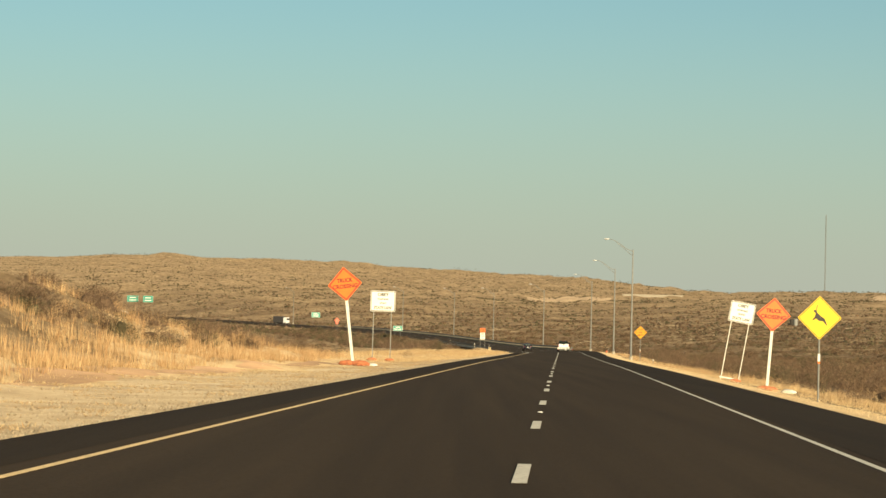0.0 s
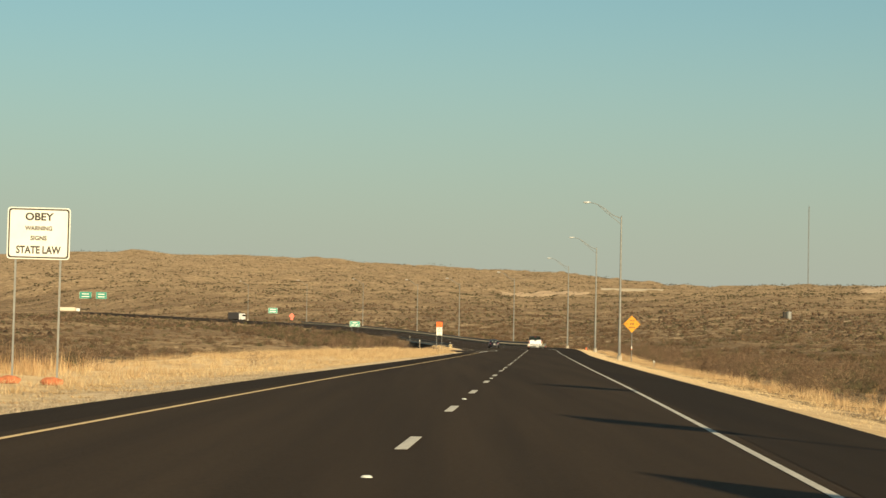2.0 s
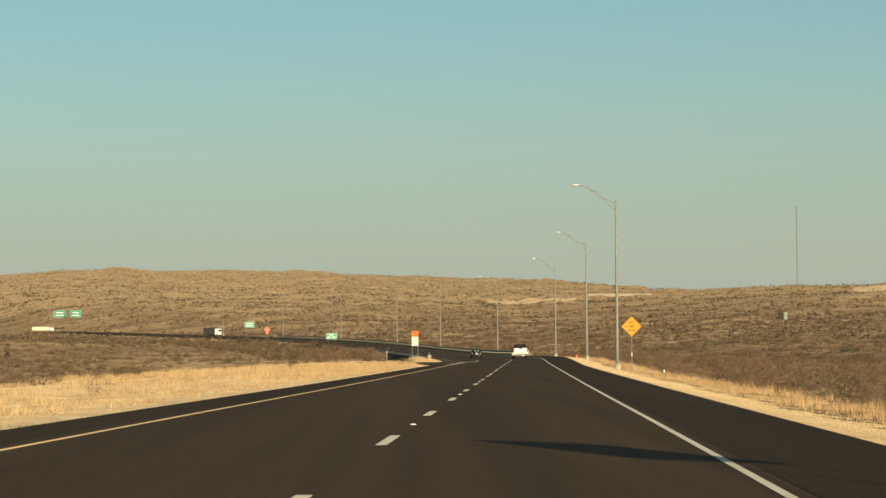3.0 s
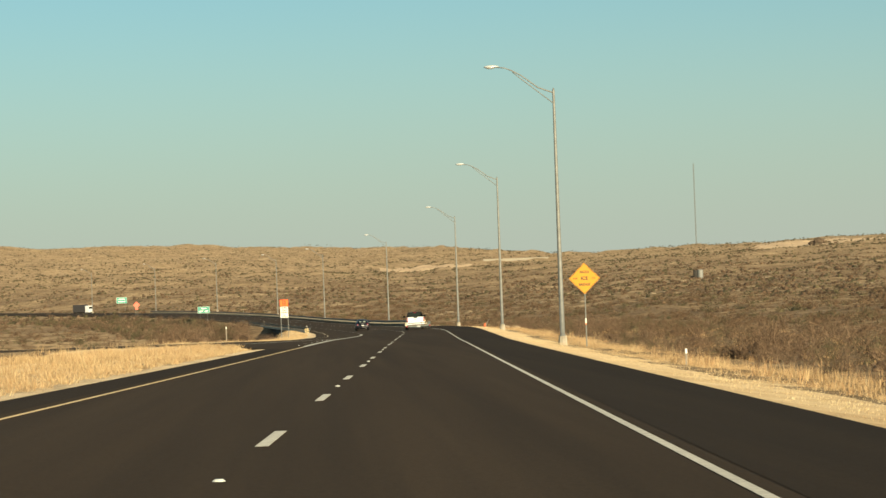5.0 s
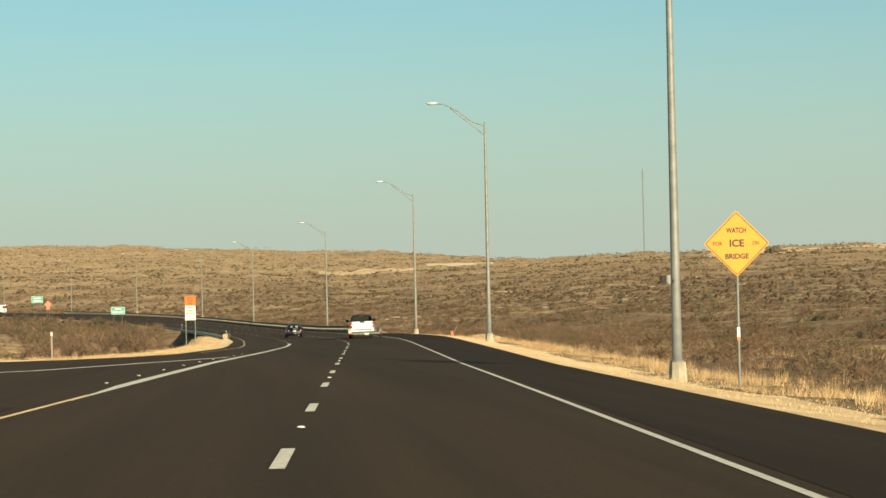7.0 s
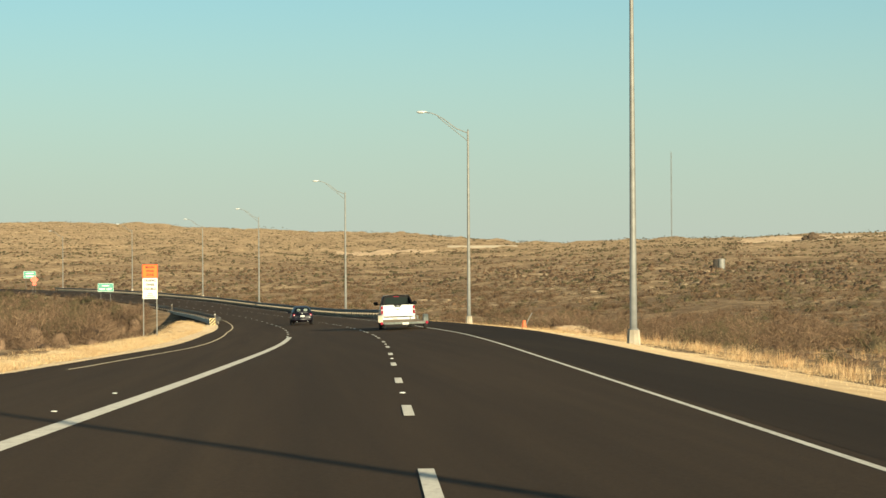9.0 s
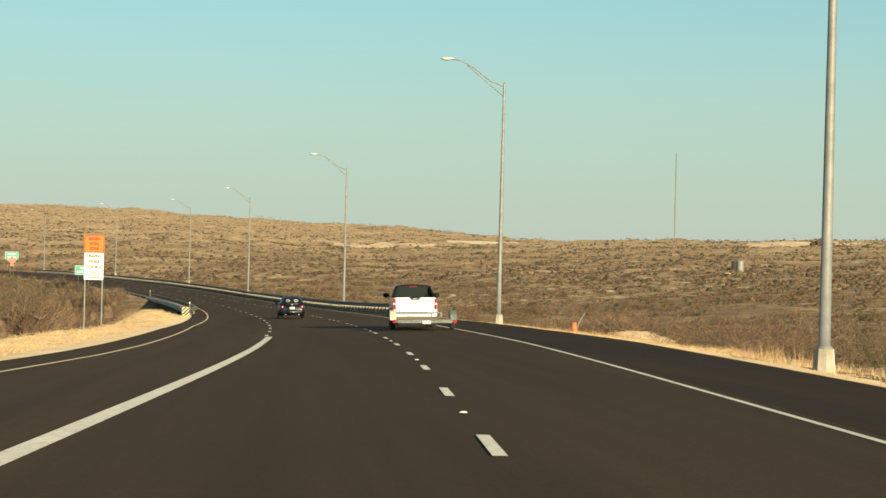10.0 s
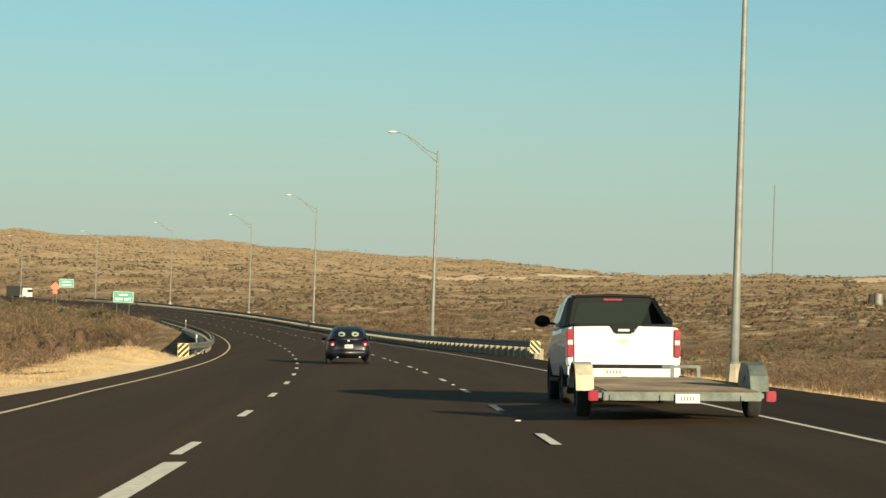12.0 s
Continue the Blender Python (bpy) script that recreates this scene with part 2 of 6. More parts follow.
def tube(bm, points, radii, sides=10, caps=True):
    """A round bar along points; radii one for each or one for all."""
    points = [Vector(p) for p in points]
    if not isinstance(radii, (list, tuple)):
        radii = [radii] * len(points)
    rings = []
    for i, p in enumerate(points):
        d = (points[min(i + 1, len(points) - 1)] - points[max(i - 1, 0)]).normalized()
        a = d.cross(Vector((0, 1, 0)) if abs(d.y) < 0.9 else Vector((1, 0, 0))).normalized()
        c = d.cross(a)
        rings.append([bm.verts.new(p + radii[i] * (math.cos(t) * a + math.sin(t) * c)) for t in [2 * math.pi * k / sides for k in range(sides)]])
    for r0, r1 in zip(rings, rings[1:]):
        for k in range(sides):
            bm.faces.new((r0[k], r0[(k + 1) % sides], r1[(k + 1) % sides], r1[k]))
    if caps:
        bm.faces.new(rings[0][::-1])
        bm.faces.new(rings[-1])
    return bm


def slab(bm, outline, y0, y1):
    """A plate: an outline in x, z between two depths in y."""
    a = [bm.verts.new((x, y0, z)) for x, z in outline]
    c = [bm.verts.new((x, y1, z)) for x, z in outline]
    bm.faces.new(a)
    bm.faces.new(c[::-1])
    for i in range(len(a)):
        j = (i + 1) % len(a)
        bm.faces.new((a[i], a[j], c[j], c[i]))
    return bm


def rounded(w, h, r, steps=4, cx=0.0, cz=0.0, turn=0.0):
    """The outline of a plate w by h with round corners."""
    out = []
    for sx, sz, a0 in ((1, 1, 0), (-1, 1, 90), (-1, -1, 180), (1, -1, 270)):
        for k in range(steps + 1):
            a = radians(a0 + 90 * k / steps)
            out.append((sx * (w / 2 - r) + r * math.cos(a), sz * (h / 2 - r) + r * math.sin(a)))
    c, s = math.cos(radians(turn)), math.sin(radians(turn))
    return [(cx + c * x - s * z, cz + s * x + c * z) for x, z in out]


def ring(bm, outer, inner, y0, y1):
    """A flat border between two outlines with the same number of points."""
    n = len(outer)
    vs = [[bm.verts.new((x, y, z)) for x, z in o] for o, y in ((outer, y0), (inner, y0), (inner, y1), (outer, y1))]
    for i in range(n):
        j = (i + 1) % n
        for k in range(4):
            a, c = vs[k], vs[(k + 1) % 4]
            bm.faces.new((a[i], a[j], c[j], c[i]))
    return bm


def lettering(text, size, material, parent, x, y, z, width=0.0, name="lettering"):
    """Raised letters of the built-in font that face -y, centred at x, z, fitted to a width."""
    cu = bpy.data.curves.new("text", "FONT")
    cu.body, cu.size, cu.align_x, cu.align_y, cu.extrude = text, size, "CENTER", "CENTER", 0.0015
    cu.resolution_u = 3
    cu.offset = size * 0.032
    tmp = bpy.data.objects.new("text", cu)
    scene.collection.objects.link(tmp)
    me = bpy.data.meshes.new_from_object(tmp.evaluated_get(bpy.context.evaluated_depsgraph_get()))
    bpy.data.objects.remove(tmp)
    xs = [v.co.x for v in me.vertices]
    k = width / (max(xs) - min(xs)) if width else 1.0
    for v in me.vertices:
        v.co = Vector((v.co.x * k, -v.co.z, v.co.y))
    me.materials.clear()
    me.materials.append(material)
    me.name = name
    ob = new(name, me)
    ob.parent, ob.location = parent, (x, y, z)
    return ob


# ---------------------------------------------------------------- the lie of the land

A0, STEP = 0.03806, 1.0
BEND = ((347, 355, 590, 690, 915, 930), (0, 1 / 1765, 1 / 1765, 1 / 1176, 1 / 1176, 0))      # where the road bends, and how sharply


def centre_line():
    s = np.arange(-300, 1240, STEP)
    turn = np.cumsum(np.interp(s, *BEND)) * STEP
    a = A0 - turn
    x, y = np.cumsum(np.sin(a)) * STEP, np.cumsum(np.cos(a)) * STEP
    zero = np.argmin(np.abs(s))
    return np.stack([s, x - x[zero] + 0.488, y - y[zero], a], 1)


LINE = centre_line()


def smooth01(v, a, b):
    v = np.clip((np.asarray(v, float) - a) / (b - a), 0, 1)
    return v * v * (3 - 2 * v)


GRADE_S = (-300, 20, 70, 120, 170, 220, 270, 320, 370, 420, 480, 531, 583, 634, 683, 740, 828, 900, 1003, 1240)
GRADE_Z = (5.35, 0.14, -0.67, -1.49, -2.40, -3.27, -4.12, -5.02, -5.92, -6.81, -7.84, -8.48, -8.95, -9.19, -9.14, -9.03, -8.80, -8.80, -8.64, -8.53)
PROFILE = np.convolve(np.interp(np.arange(-330, 1271, 1.0), GRADE_S, GRADE_Z), np.hanning(63)[1:-1] / np.hanning(63).sum(), "valid")


def grade(s):
    """Height of the carriageway along its way: down a slope of 1.7 per cent, then level beyond the creek."""
    return np.interp(np.asarray(s, float), np.arange(len(PROFILE)) - 300.0, PROFILE)


def surface(s, off):
    fall = np.interp(s, (290, 330, 380, 430, 500, 560, 634, 720, 820), (-0.025, 0.005, 0.042, 0.045, 0.03, 0.012, 0.01, 0.024, 0.04))
    return grade(s) + fall * np.clip(off, np.interp(s, (290, 340), (-14, -4)), 14)


def place(s, off, up=0.0):
    x, y, a = (np.interp(s, LINE[:, 0], LINE[:, k]) for k in (1, 2, 3))
    return Vector((x + off * math.cos(a), y - off * math.sin(a), float(surface(s, off)) + up))


def heading(s):
    return math.degrees(-np.interp(s, LINE[:, 0], LINE[:, 3]))


def along(x, y):
    """s and offset of places, arrays."""
    x, y = np.asarray(x, float).ravel(), np.asarray(y, float).ravel()
    s, off = np.empty_like(x), np.empty_like(x)
    for i in range(0, len(x), 4000):
        dx, dy = x[i:i + 4000, None] - LINE[None, :, 1], y[i:i + 4000, None] - LINE[None, :, 2]
        k = np.argmin(dx * dx + dy * dy, axis=1)
        r = np.arange(len(k))
        a = LINE[k, 3]
        s[i:i + 4000] = LINE[k, 0] + dx[r, k] * np.sin(a) + dy[r, k] * np.cos(a)
        off[i:i + 4000] = dx[r, k] * np.cos(a) - dy[r, k] * np.sin(a)
    return s, off


def waves(x, y, scale, seed):
    """Smooth cheap noise of about -1 to 1 from a few crossed sines."""
    rng = np.random.default_rng(seed)
    out = np.zeros_like(np.asarray(x, float))
    for k in range(7):
        a, p, q = rng.uniform(0, 2 * math.pi), rng.uniform(0, 6.3), rng.uniform(0.6, 1.7)
        w = 2 * math.pi * q / scale
        out = out + np.sin(w * (np.cos(a) * x + np.sin(a) * y) + p + 1.3 * np.sin(0.6 * w * (np.sin(a) * x - np.cos(a) * y)))
    return out / 3.2


CREST_AZ = (-70, -40, -24, -22, -19, -16.5, -13.5, -11.7, -8, -6.5, -4, -1.3, 0, 3.5, 6.2, 8.1, 10.1, 12, 14, 16, 18.5, 21.3, 24, 27, 45, 80)
CREST_EL = (1.2, 1.5, 1.83, 1.88, 2.12, 2.18, 2.14, 2.16, 2.05, 2.05, 1.92, 1.77, 1.75, 1.62, 1.51, 1.33, 1.13, 0.99, 0.93, 1.03, 1.10, 1.10, 1.19, 1.24, 1.1, 1.0)
HUB, LONG = (8.5, 178.0, -1.4), 2.12          # the valley is longer than wide
BARE_PATCHES = ((76, 1815, 30, 80, -6), (366, 1890, 44, 230, -11.5), (462, 1910, 40, 230, -14.5))


def natural(x, y):
    """The open country: a valley floor that climbs to a long ridge."""
    dx, dy = x - HUB[0], (y - HUB[1]) / LONG
    r = np.hypot(dx, dy)
    az = np.degrees(np.arctan2(dx, np.maximum(dy, 1e-3) * (dy > 0) + 1e-3))
    el = np.interp(az, CREST_AZ, CREST_EL)
    far = 1700 - 600 * smooth01(az, 0, 15)
    crest = HUB[2] + far * np.tan(np.radians(el))
    right = smooth01(az, 4, 18)
    floor_z = -9.5 + 2.6 * right
    t = np.clip((r - 260) / (far - 260), 0, None)
    rise = (1 - right) * np.clip(t, 0, 1) ** 1.35 + right * np.clip(t, 0, 1) ** 1.05
    z = floor_z + (crest - floor_z) * rise
    z = z - np.clip(t - 1, 0, 3) * 40
    rough = np.clip(r / 260, 0.25, 3.0)
    return z + rough * (0.35 * waves(x, y, 60, 3) + 0.20 * waves(x, y, 23, 4)) + np.clip(r / 500 - 0.4, 0, 2) * 1.2 * waves(x, y, 170, 5) * (t < 1.0)


def verge_edge(s, left):
    return np.interp(s, (227, 253, 337, 416, 494, 552, 634), (-4.6, -4.6, -7.4, -8.7, -8.6, -8.85, -9.4)) if left else np.interp(s, (123, 206, 260, 292, 314, 486, 536), (5.75, 5.85, 5.9, 6.1, 6.2, 6.6, 5.3))


def ramp_edges(x):
    """South and north edge of the side road that comes in from the west."""
    near = np.interp(x, (-260, -45, -24, -10, -0.8, 2.4, 4.2, 5.3, 6.7), (289, 284.5, 280, 273, 270.5, 267.6, 261.2, 255.0, 247))
    far = np.interp(x, (-260, -21, -0.8, 2.3, 3.5, 4.4, 5.6, 6.7), (301, 296, 295, 297.7, 304.8, 320, 335, 378))
    return near, far


def land(x, y):
    """Height of the ground everywhere."""
    shape = np.shape(x)
    s, off = along(x, y)
    xr, yr = np.ravel(x).astype(float), np.ravel(y).astype(float)
    le, re = verge_edge(s, True), verge_edge(s, False)
    nat = natural(xr, yr)
    edge = surface(s, np.clip(off, -9, 7))
    out_r, out_l = np.clip(off - re, 0, None), np.clip(le - off, 0, None)
    side_r = -0.05 - 0.115 * np.clip(out_r, 0, 8.5) - 0.03 * np.clip(out_r - 8.5, 0, 20)
    shelf = np.interp(s, (-94, 123, 227, 337, 427, 480), (22, 20, 13, 5, 3.0, 3.2))
    slope = np.interp(s, (314, 427, 473), (0.16, 0.24, 0.42))
    side_l = -0.05 - 0.02 * out_l - np.interp(s, (144, 238), (0.04, 0.0)) * np.clip(out_l, 0, 6) - slope * np.clip(out_l - shelf, 0, np.interp(s, (314, 427), (2.24, 1.0)) / slope)
    mound = 3.7 * np.exp(-((off + 22) / 8.0) ** 2) * smooth01(-s, -149, -90) * (0.8 + 0.25 * waves(xr, yr, 14, 9))
    bank = 0.42 * smooth01(s, 440, 474) * (1 - smooth01(s, 484, 493)) * smooth01(out_l, 0.9, 2.6) * (1 - smooth01(out_l, 3.4, 6))
    z_side = edge + np.where(off > 0, side_r, side_l + mound + bank)
    z_side = z_side + 0.10 * waves(xr, yr, 9, 6) * smooth01(np.maximum(out_r, out_l), 1.5, 6)
    z = z_side + (nat - z_side) * smooth01(np.maximum(out_r, out_l), 14, 95)
    z = np.where((out_r == 0) & (out_l == 0), surface(s, off) - 0.16, z)
    near, far = ramp_edges(xr)
    in_ramp = (xr < 6.7) & (off < -3) & (yr > near + 1.8) & (yr < far - 1.8) & (xr > -260)
    z = np.where(in_ramp, edge - 0.24 - 0.16 * np.clip(-off - 23.5, 0, 8.5), z)
    beyond = np.maximum(near - yr, yr - far)
    join = (1 - smooth01(beyond, 2.5, 12 + 0.2 * np.clip(-xr - 20, 0, 80))) * ((xr < 6.7) & (off < le - 1) & (xr > -260) & ~in_ramp & (beyond > -1.8))
    z = z + (edge - 0.07 + 0.09 * smooth01(beyond, -0.2, 0.7) - 0.16 * np.clip(-off - 23.5, 0, 8.5) - z) * join
    creek = np.where(off > 6, 0.35 * np.exp(-((s - 569) / 25.0) ** 4), smooth01(s, 489, 497.5) * smooth01(-s, -602, -573)) * (np.abs(off) < 70)
    z = z - 2.9 * creek * np.where(off > 6, smooth01(off, 7.5, 10.5), smooth01(-off, 8.4, 9.8)) * (1 - 0.7 * smooth01(np.abs(off), 25, 70))
    return z.reshape(shape)


def grow(a, b, first, rate, top):
    out, d = [a], first
    while (out[-1] < b) if b > a else (out[-1] > b):
        out.append(out[-1] + math.copysign(d, b - a))
        d = min(top, d * rate)
    return out


def build_ground():
    xs = grow(-70, -2300, 1.4, 1.05, 36)[::-1] + list(np.arange(-68.6, 75, 1.4)) + grow(75, 2300, 1.4, 1.05, 36)
    ys = [-900, -500, -250, -120, -70] + list(np.arange(-44, 640, 2.4)) + grow(640, 4900, 2.6, 1.032, 52)
    gx, gy = np.meshgrid(np.array(xs), np.array(ys))
    z = land(gx, gy)
    nx, ny = len(xs), len(ys)
    i = np.arange(nx * ny).reshape(ny, nx)
    a, b, c, d = i[:-1, :-1].ravel(), i[:-1, 1:].ravel(), i[1:, 1:].ravel(), i[1:, :-1].ravel()
    tris = np.concatenate([np.stack([a, b, c], 1), np.stack([a, c, d], 1)])
    ob = link_arrays("ground", np.stack([gx.ravel(), gy.ravel(), z.ravel()], 1), tris, GROUND)
    me = ob.data
    me.materials.append(VERGE)
    s, off = along(gx, gy)
    le, re = verge_edge(s, True), verge_edge(s, False)
    wide_l = np.interp(s, (-94, 62, 123, 227, 337, 634), (6, 8, 15, 13, 5, 4.4)) + 1.2 * waves(gx.ravel(), gy.ravel(), 11, 2)
    wide_r = 3.4 + 0.9 * waves(gx.ravel(), gy.ravel(), 8, 7)
    straw = ((off > re - 1) & (off < re + wide_r)) | ((off < le + 1) & (off > le - wide_l))
    straw &= (s > -113) & (s < np.where(off < 0, 492, 864))
    me.materials.append(GRAVEL_BED)
    bed = np.interp(s, (-113, 22, 62, 90, 123, 337, 511), (6.5, 5.2, 3.8, 1.9, 1.0, 0.9, 0.8)) * (1 + 0.35 * waves(gx.ravel(), gy.ravel(), 7, 12))
    pale = ((off < le + 1) & (off > le - bed) & (s > -113) & (s < 490)) | ((off > re - 1) & (off < re + 0.35))
    fs = np.where(pale[tris].all(axis=1), 2, straw[tris].all(axis=1)).astype(np.int32)
    me.materials.append(BARE)
    bare = np.zeros(len(s), bool)
    for bx, by, rx, ry, turn in BARE_PATCHES:
        c, k = math.cos(radians(turn)), math.sin(radians(turn))
        dx, dy = gx.ravel() - bx, gy.ravel() - by
        u, w = (c * dx + k * dy) / rx, (-k * dx + c * dy) / ry
        bare |= u * u + w * w + 0.35 * waves(gx.ravel(), gy.ravel(), 40, 13) < 1
    fs = np.where(bare[tris].any(axis=1) & (fs == 0), 3, fs).astype(np.int32)
    me.polygons.foreach_set("material_index", fs)
    me.shade_smooth()
    return tagged(ob, "dry desert ground with straw grass, tan soil and brush", "ground", kind="structure")


def strip(name, s0, s1, left, right, up, material, label, thick=0.0, step=4.0, category="road"):
    """A band along the road between two offsets (numbers or functions of s); the wide one folds where the cross fall ends."""
    n = max(2, int(round((s1 - s0) / step)) + 1)
    vs, fs, wide = [], [], callable(left) and callable(right) and left(s0) < -4 and right(s0) > 4
    for i in range(n):
        s = s0 + (s1 - s0) * i / (n - 1)
        a, b = (left(s) if callable(left) else left), (right(s) if callable(right) else right)
        row = [place(s, off, up) for off in (a, (a - 4) / 2, -4, -2, 0, b / 2, b)] if wide else [place(s, a, up), place(s, b, up)]
        if thick:
            row = [row[0] - Vector((0, 0, thick))] + row + [row[-1] - Vector((0, 0, thick))]
        vs += row
        w = len(row)
        if i:
            for k in range(w - 1):
                fs.append(((i - 1) * w + k, (i - 1) * w + k + 1, i * w + k + 1, i * w + k))
    return tagged(link_mesh(name, vs, fs, material), label, category, kind="structure")


def verge_strip(name, s0, s1, inner, outer, up, material, label, category, lip=True):
    """A ragged band of ground cover that follows the land beside the pavement."""
    vs, fs, n = [], [], int((s1 - s0) / 0.8)
    ss = np.linspace(s0, s1, n)
    x, y, a = (np.interp(ss, LINE[:, 0], LINE[:, k]) for k in (1, 2, 3))
    o0, o1 = inner(ss), outer(ss)
    for k in range(6):
        off = o0 + (o1 - o0) * k / 5
        px, py = x + off * np.cos(a), y - off * np.sin(a)
        z = np.maximum(land(px, py), surface(ss, off) - 0.30 - 0.08 * np.abs(off - o0)) + (up if 0 < k < 5 else -0.03)
        if k == 0 and lip:
            z = surface(ss, off) - 0.02
        vs.append(np.stack([px, py, z], 1))
    V = np.stack(vs, 1).reshape(-1, 3)
    i = np.arange((n - 1))[:, None] * 6 + np.arange(5)[None]
    i = i.ravel()
    tris = np.concatenate([np.stack([i, i + 1, i + 7], 1), np.stack([i, i + 7, i + 6], 1)])
    ob = link_arrays(name, V, tris, material)
    ob.data.shade_smooth()
    return tagged(ob, label, category, kind="structure")


# ---------------------------------------------------------------- ground and road
build_ground()
strip("road", -270, 1200, lambda s: float(verge_edge(s, True)), lambda s: float(verge_edge(s, False)), 0.0, ASPHALT,
      "dark grey-brown asphalt carriageway with a left bend", thick=0.45)


def side_road():
    n, vs, fs = 110, [], []
    for i in range(n):
        x = -260 + (6.6 + 260) * (i / (n - 1)) ** 0.5
        near, far = ramp_edges(x)
        for k in range(11):
            y = near + (far - near) * min(max(k - 1, 0), 8) / 8
            s, off = along(x, y)
            z = float(surface(s, np.clip(off, -9, 7))[0]) - 0.012 - 0.16 * min(8.5, max(0.0, -off[0] - 23.5))
            vs.append((x, y, z - (0.35 if k in (0, 10) else 0)))
        if i:
            for k in range(10):
                fs.append(((i - 1) * 11 + k, i * 11 + k, i * 11 + k + 1, (i - 1) * 11 + k + 1))
    return tagged(link_mesh("side_road", vs, fs, ASPHALT), "asphalt side road that joins the carriageway at a grass nose", "road", kind="structure")


side_road()

ragged = lambda s, k: 0.30 * waves(s, 0 * s, 3.1, k) + 0.22 * waves(s, 0 * s, 1.1, k + 1)
verge_strip("mown_verge", -110, 502, lambda s: verge_edge(s, False) - 0.06 + 0.07 * waves(s, 0 * s, 2.0, 60) + 0.06 * waves(s, 0 * s, 0.7, 62), lambda s: verge_edge(s, False) + 2.2 + ragged(s, 61), 0.035, VERGE,
            "bright strip of mown straw grass beside the shoulder", "verge")
verge_strip("gravel_verge", -110, 244, lambda s: verge_edge(s, True) + 0.06 - 0.08 * waves(s, 0 * s, 2.0, 63),
            lambda s: verge_edge(s, True) - np.interp(s, (-113, 22, 62, 90, 123, 244), (6.0, 4.8, 3.3, 1.7, 0.9, 0.8)) - ragged(s, 64), 0.03, GRAVEL_BED,
            "pale gravel bank beside the carriageway", "verge")
verge_strip("earth_verge", 6, 96, lambda s: verge_edge(s, True) - np.interp(s, (6, 22, 62, 96), (5.2, 4.6, 3.9, 3.4)) - ragged(s, 68),
            lambda s: verge_edge(s, True) - np.interp(s, (6, 22, 62, 96), (6.6, 6.4, 5.6, 3.8)) - 1.4 * ragged(s, 70), 0.036, RED_EARTH,
            "bare reddish earth between the gravel and the grass", "verge", False)
verge_strip("gravel_verge", 332, 490, lambda s: verge_edge(s, True) + 0.05, lambda s: verge_edge(s, True) - 1.0 - 0.6 * ragged(s, 66), 0.03, GRAVEL_BED,
            "pale gravel edge of the merging lane", "verge")
verge_strip("gravel_nose", 238, 253.2, lambda s: verge_edge(s, True) + 0.04, lambda s: verge_edge(s, True) - np.interp(s, (238, 246, 253.2), (2.4, 1.6, 0.5)), 0.05, GRAVEL_BED,
            "pale stones at the tip of the grass nose", "verge")
strip("yellow_edge_line", -270, 258.5, -3.52, -3.44, 0.005, YELLOW_LINE, "solid yellow left edge line", category="road marking")
edge_off = lambda s: float(np.interp(s, (416, 486, 536, 583), (3.5, 4.25, 4.1, 3.5)))
strip("white_edge_line", -270, 1040, lambda s: edge_off(s) - 0.046, lambda s: edge_off(s) + 0.046, 0.005, WHITE_LINE, "solid white right edge line", category="road marking")
strip("gore_line", 255.7, 400.6, lambda s: -3.44 - 0.21 * float(smooth01(s, 255, 266)) - 0.38 * float(smooth01(s, 314, 388)), lambda s: -3.42 - 0.38 * float(smooth01(s, 314, 388)), 0.005, WHITE_LINE,
      "wide solid white merge line", category="road marking")
inner = lambda s: float(np.interp(s, (314, 332, 351, 382, 427, 521), (-5.3, -6.2, -6.6, -7.0, -7.7, -7.35)))
strip("yellow_inner_line", 366, 1040, lambda s: inner(s) - 0.045, lambda s: inner(s) + 0.045, 0.005, FADED_YELLOW_LINE, "faded yellow edge line of the merging lane", category="road marking")


def curve_line(name, xy, half, material, label):
    """A painted line through plan points on the side road."""
    pts = np.array(xy, float)
    d = np.concatenate([[0], np.cumsum(np.hypot(*np.diff(pts, axis=0).T))])
    q = np.linspace(0, d[-1], int(d[-1] / 1.7))
    x, y = np.interp(q, d, pts[:, 0]), np.interp(q, d, pts[:, 1])
    for _ in range(12):
        x[1:-1], y[1:-1] = (x[:-2] + 2 * x[1:-1] + x[2:]) / 4, (y[:-2] + 2 * y[1:-1] + y[2:]) / 4
    nx, ny = np.gradient(y), -np.gradient(x)
    k = half / np.hypot(nx, ny)
    s, off = along(x, y)
    z = surface(s, np.clip(off, -9, 7)) - 0.16 * np.clip(-off - 23.5, 0, 8.5) + 0.006
    vs = [v for i in range(len(x)) for v in ((x[i] - nx[i] * k[i], y[i] - ny[i] * k[i], z[i]), (x[i] + nx[i] * k[i], y[i] + ny[i] * k[i], z[i]))]
    fs = [(2 * i, 2 * i + 1, 2 * i + 3, 2 * i + 2) for i in range(len(x) - 1)]
    return tagged(link_mesh(name, vs, fs, material), label, "road marking", kind="structure")


line_start = place(366, inner(366))
curve_line("ramp_yellow_line", ((line_start.x, line_start.y), (6.5, 335.5), (5.4, 320.5), (3.9, 304.8), (2.1, 297.2), (-0.8, 293.7), (-6.8, 293.6), (-21, 294.4), (-35, 293.4)), 0.045, FADED_YELLOW_LINE,
           "faded yellow edge line round the grass bank")
ramp_off = lambda s: float(np.interp(s, (270.8, 277.6, 290.6, 305.7), (-8.5, -6.8, -5.2, -3.95)))
strip("ramp_edge_line", 270.8, 305.7, lambda s: ramp_off(s) - 0.10, lambda s: ramp_off(s) + 0.10, 0.003, WHITE_LINE,
      "thin white line where the side road merges", step=1.6, category="road marking")
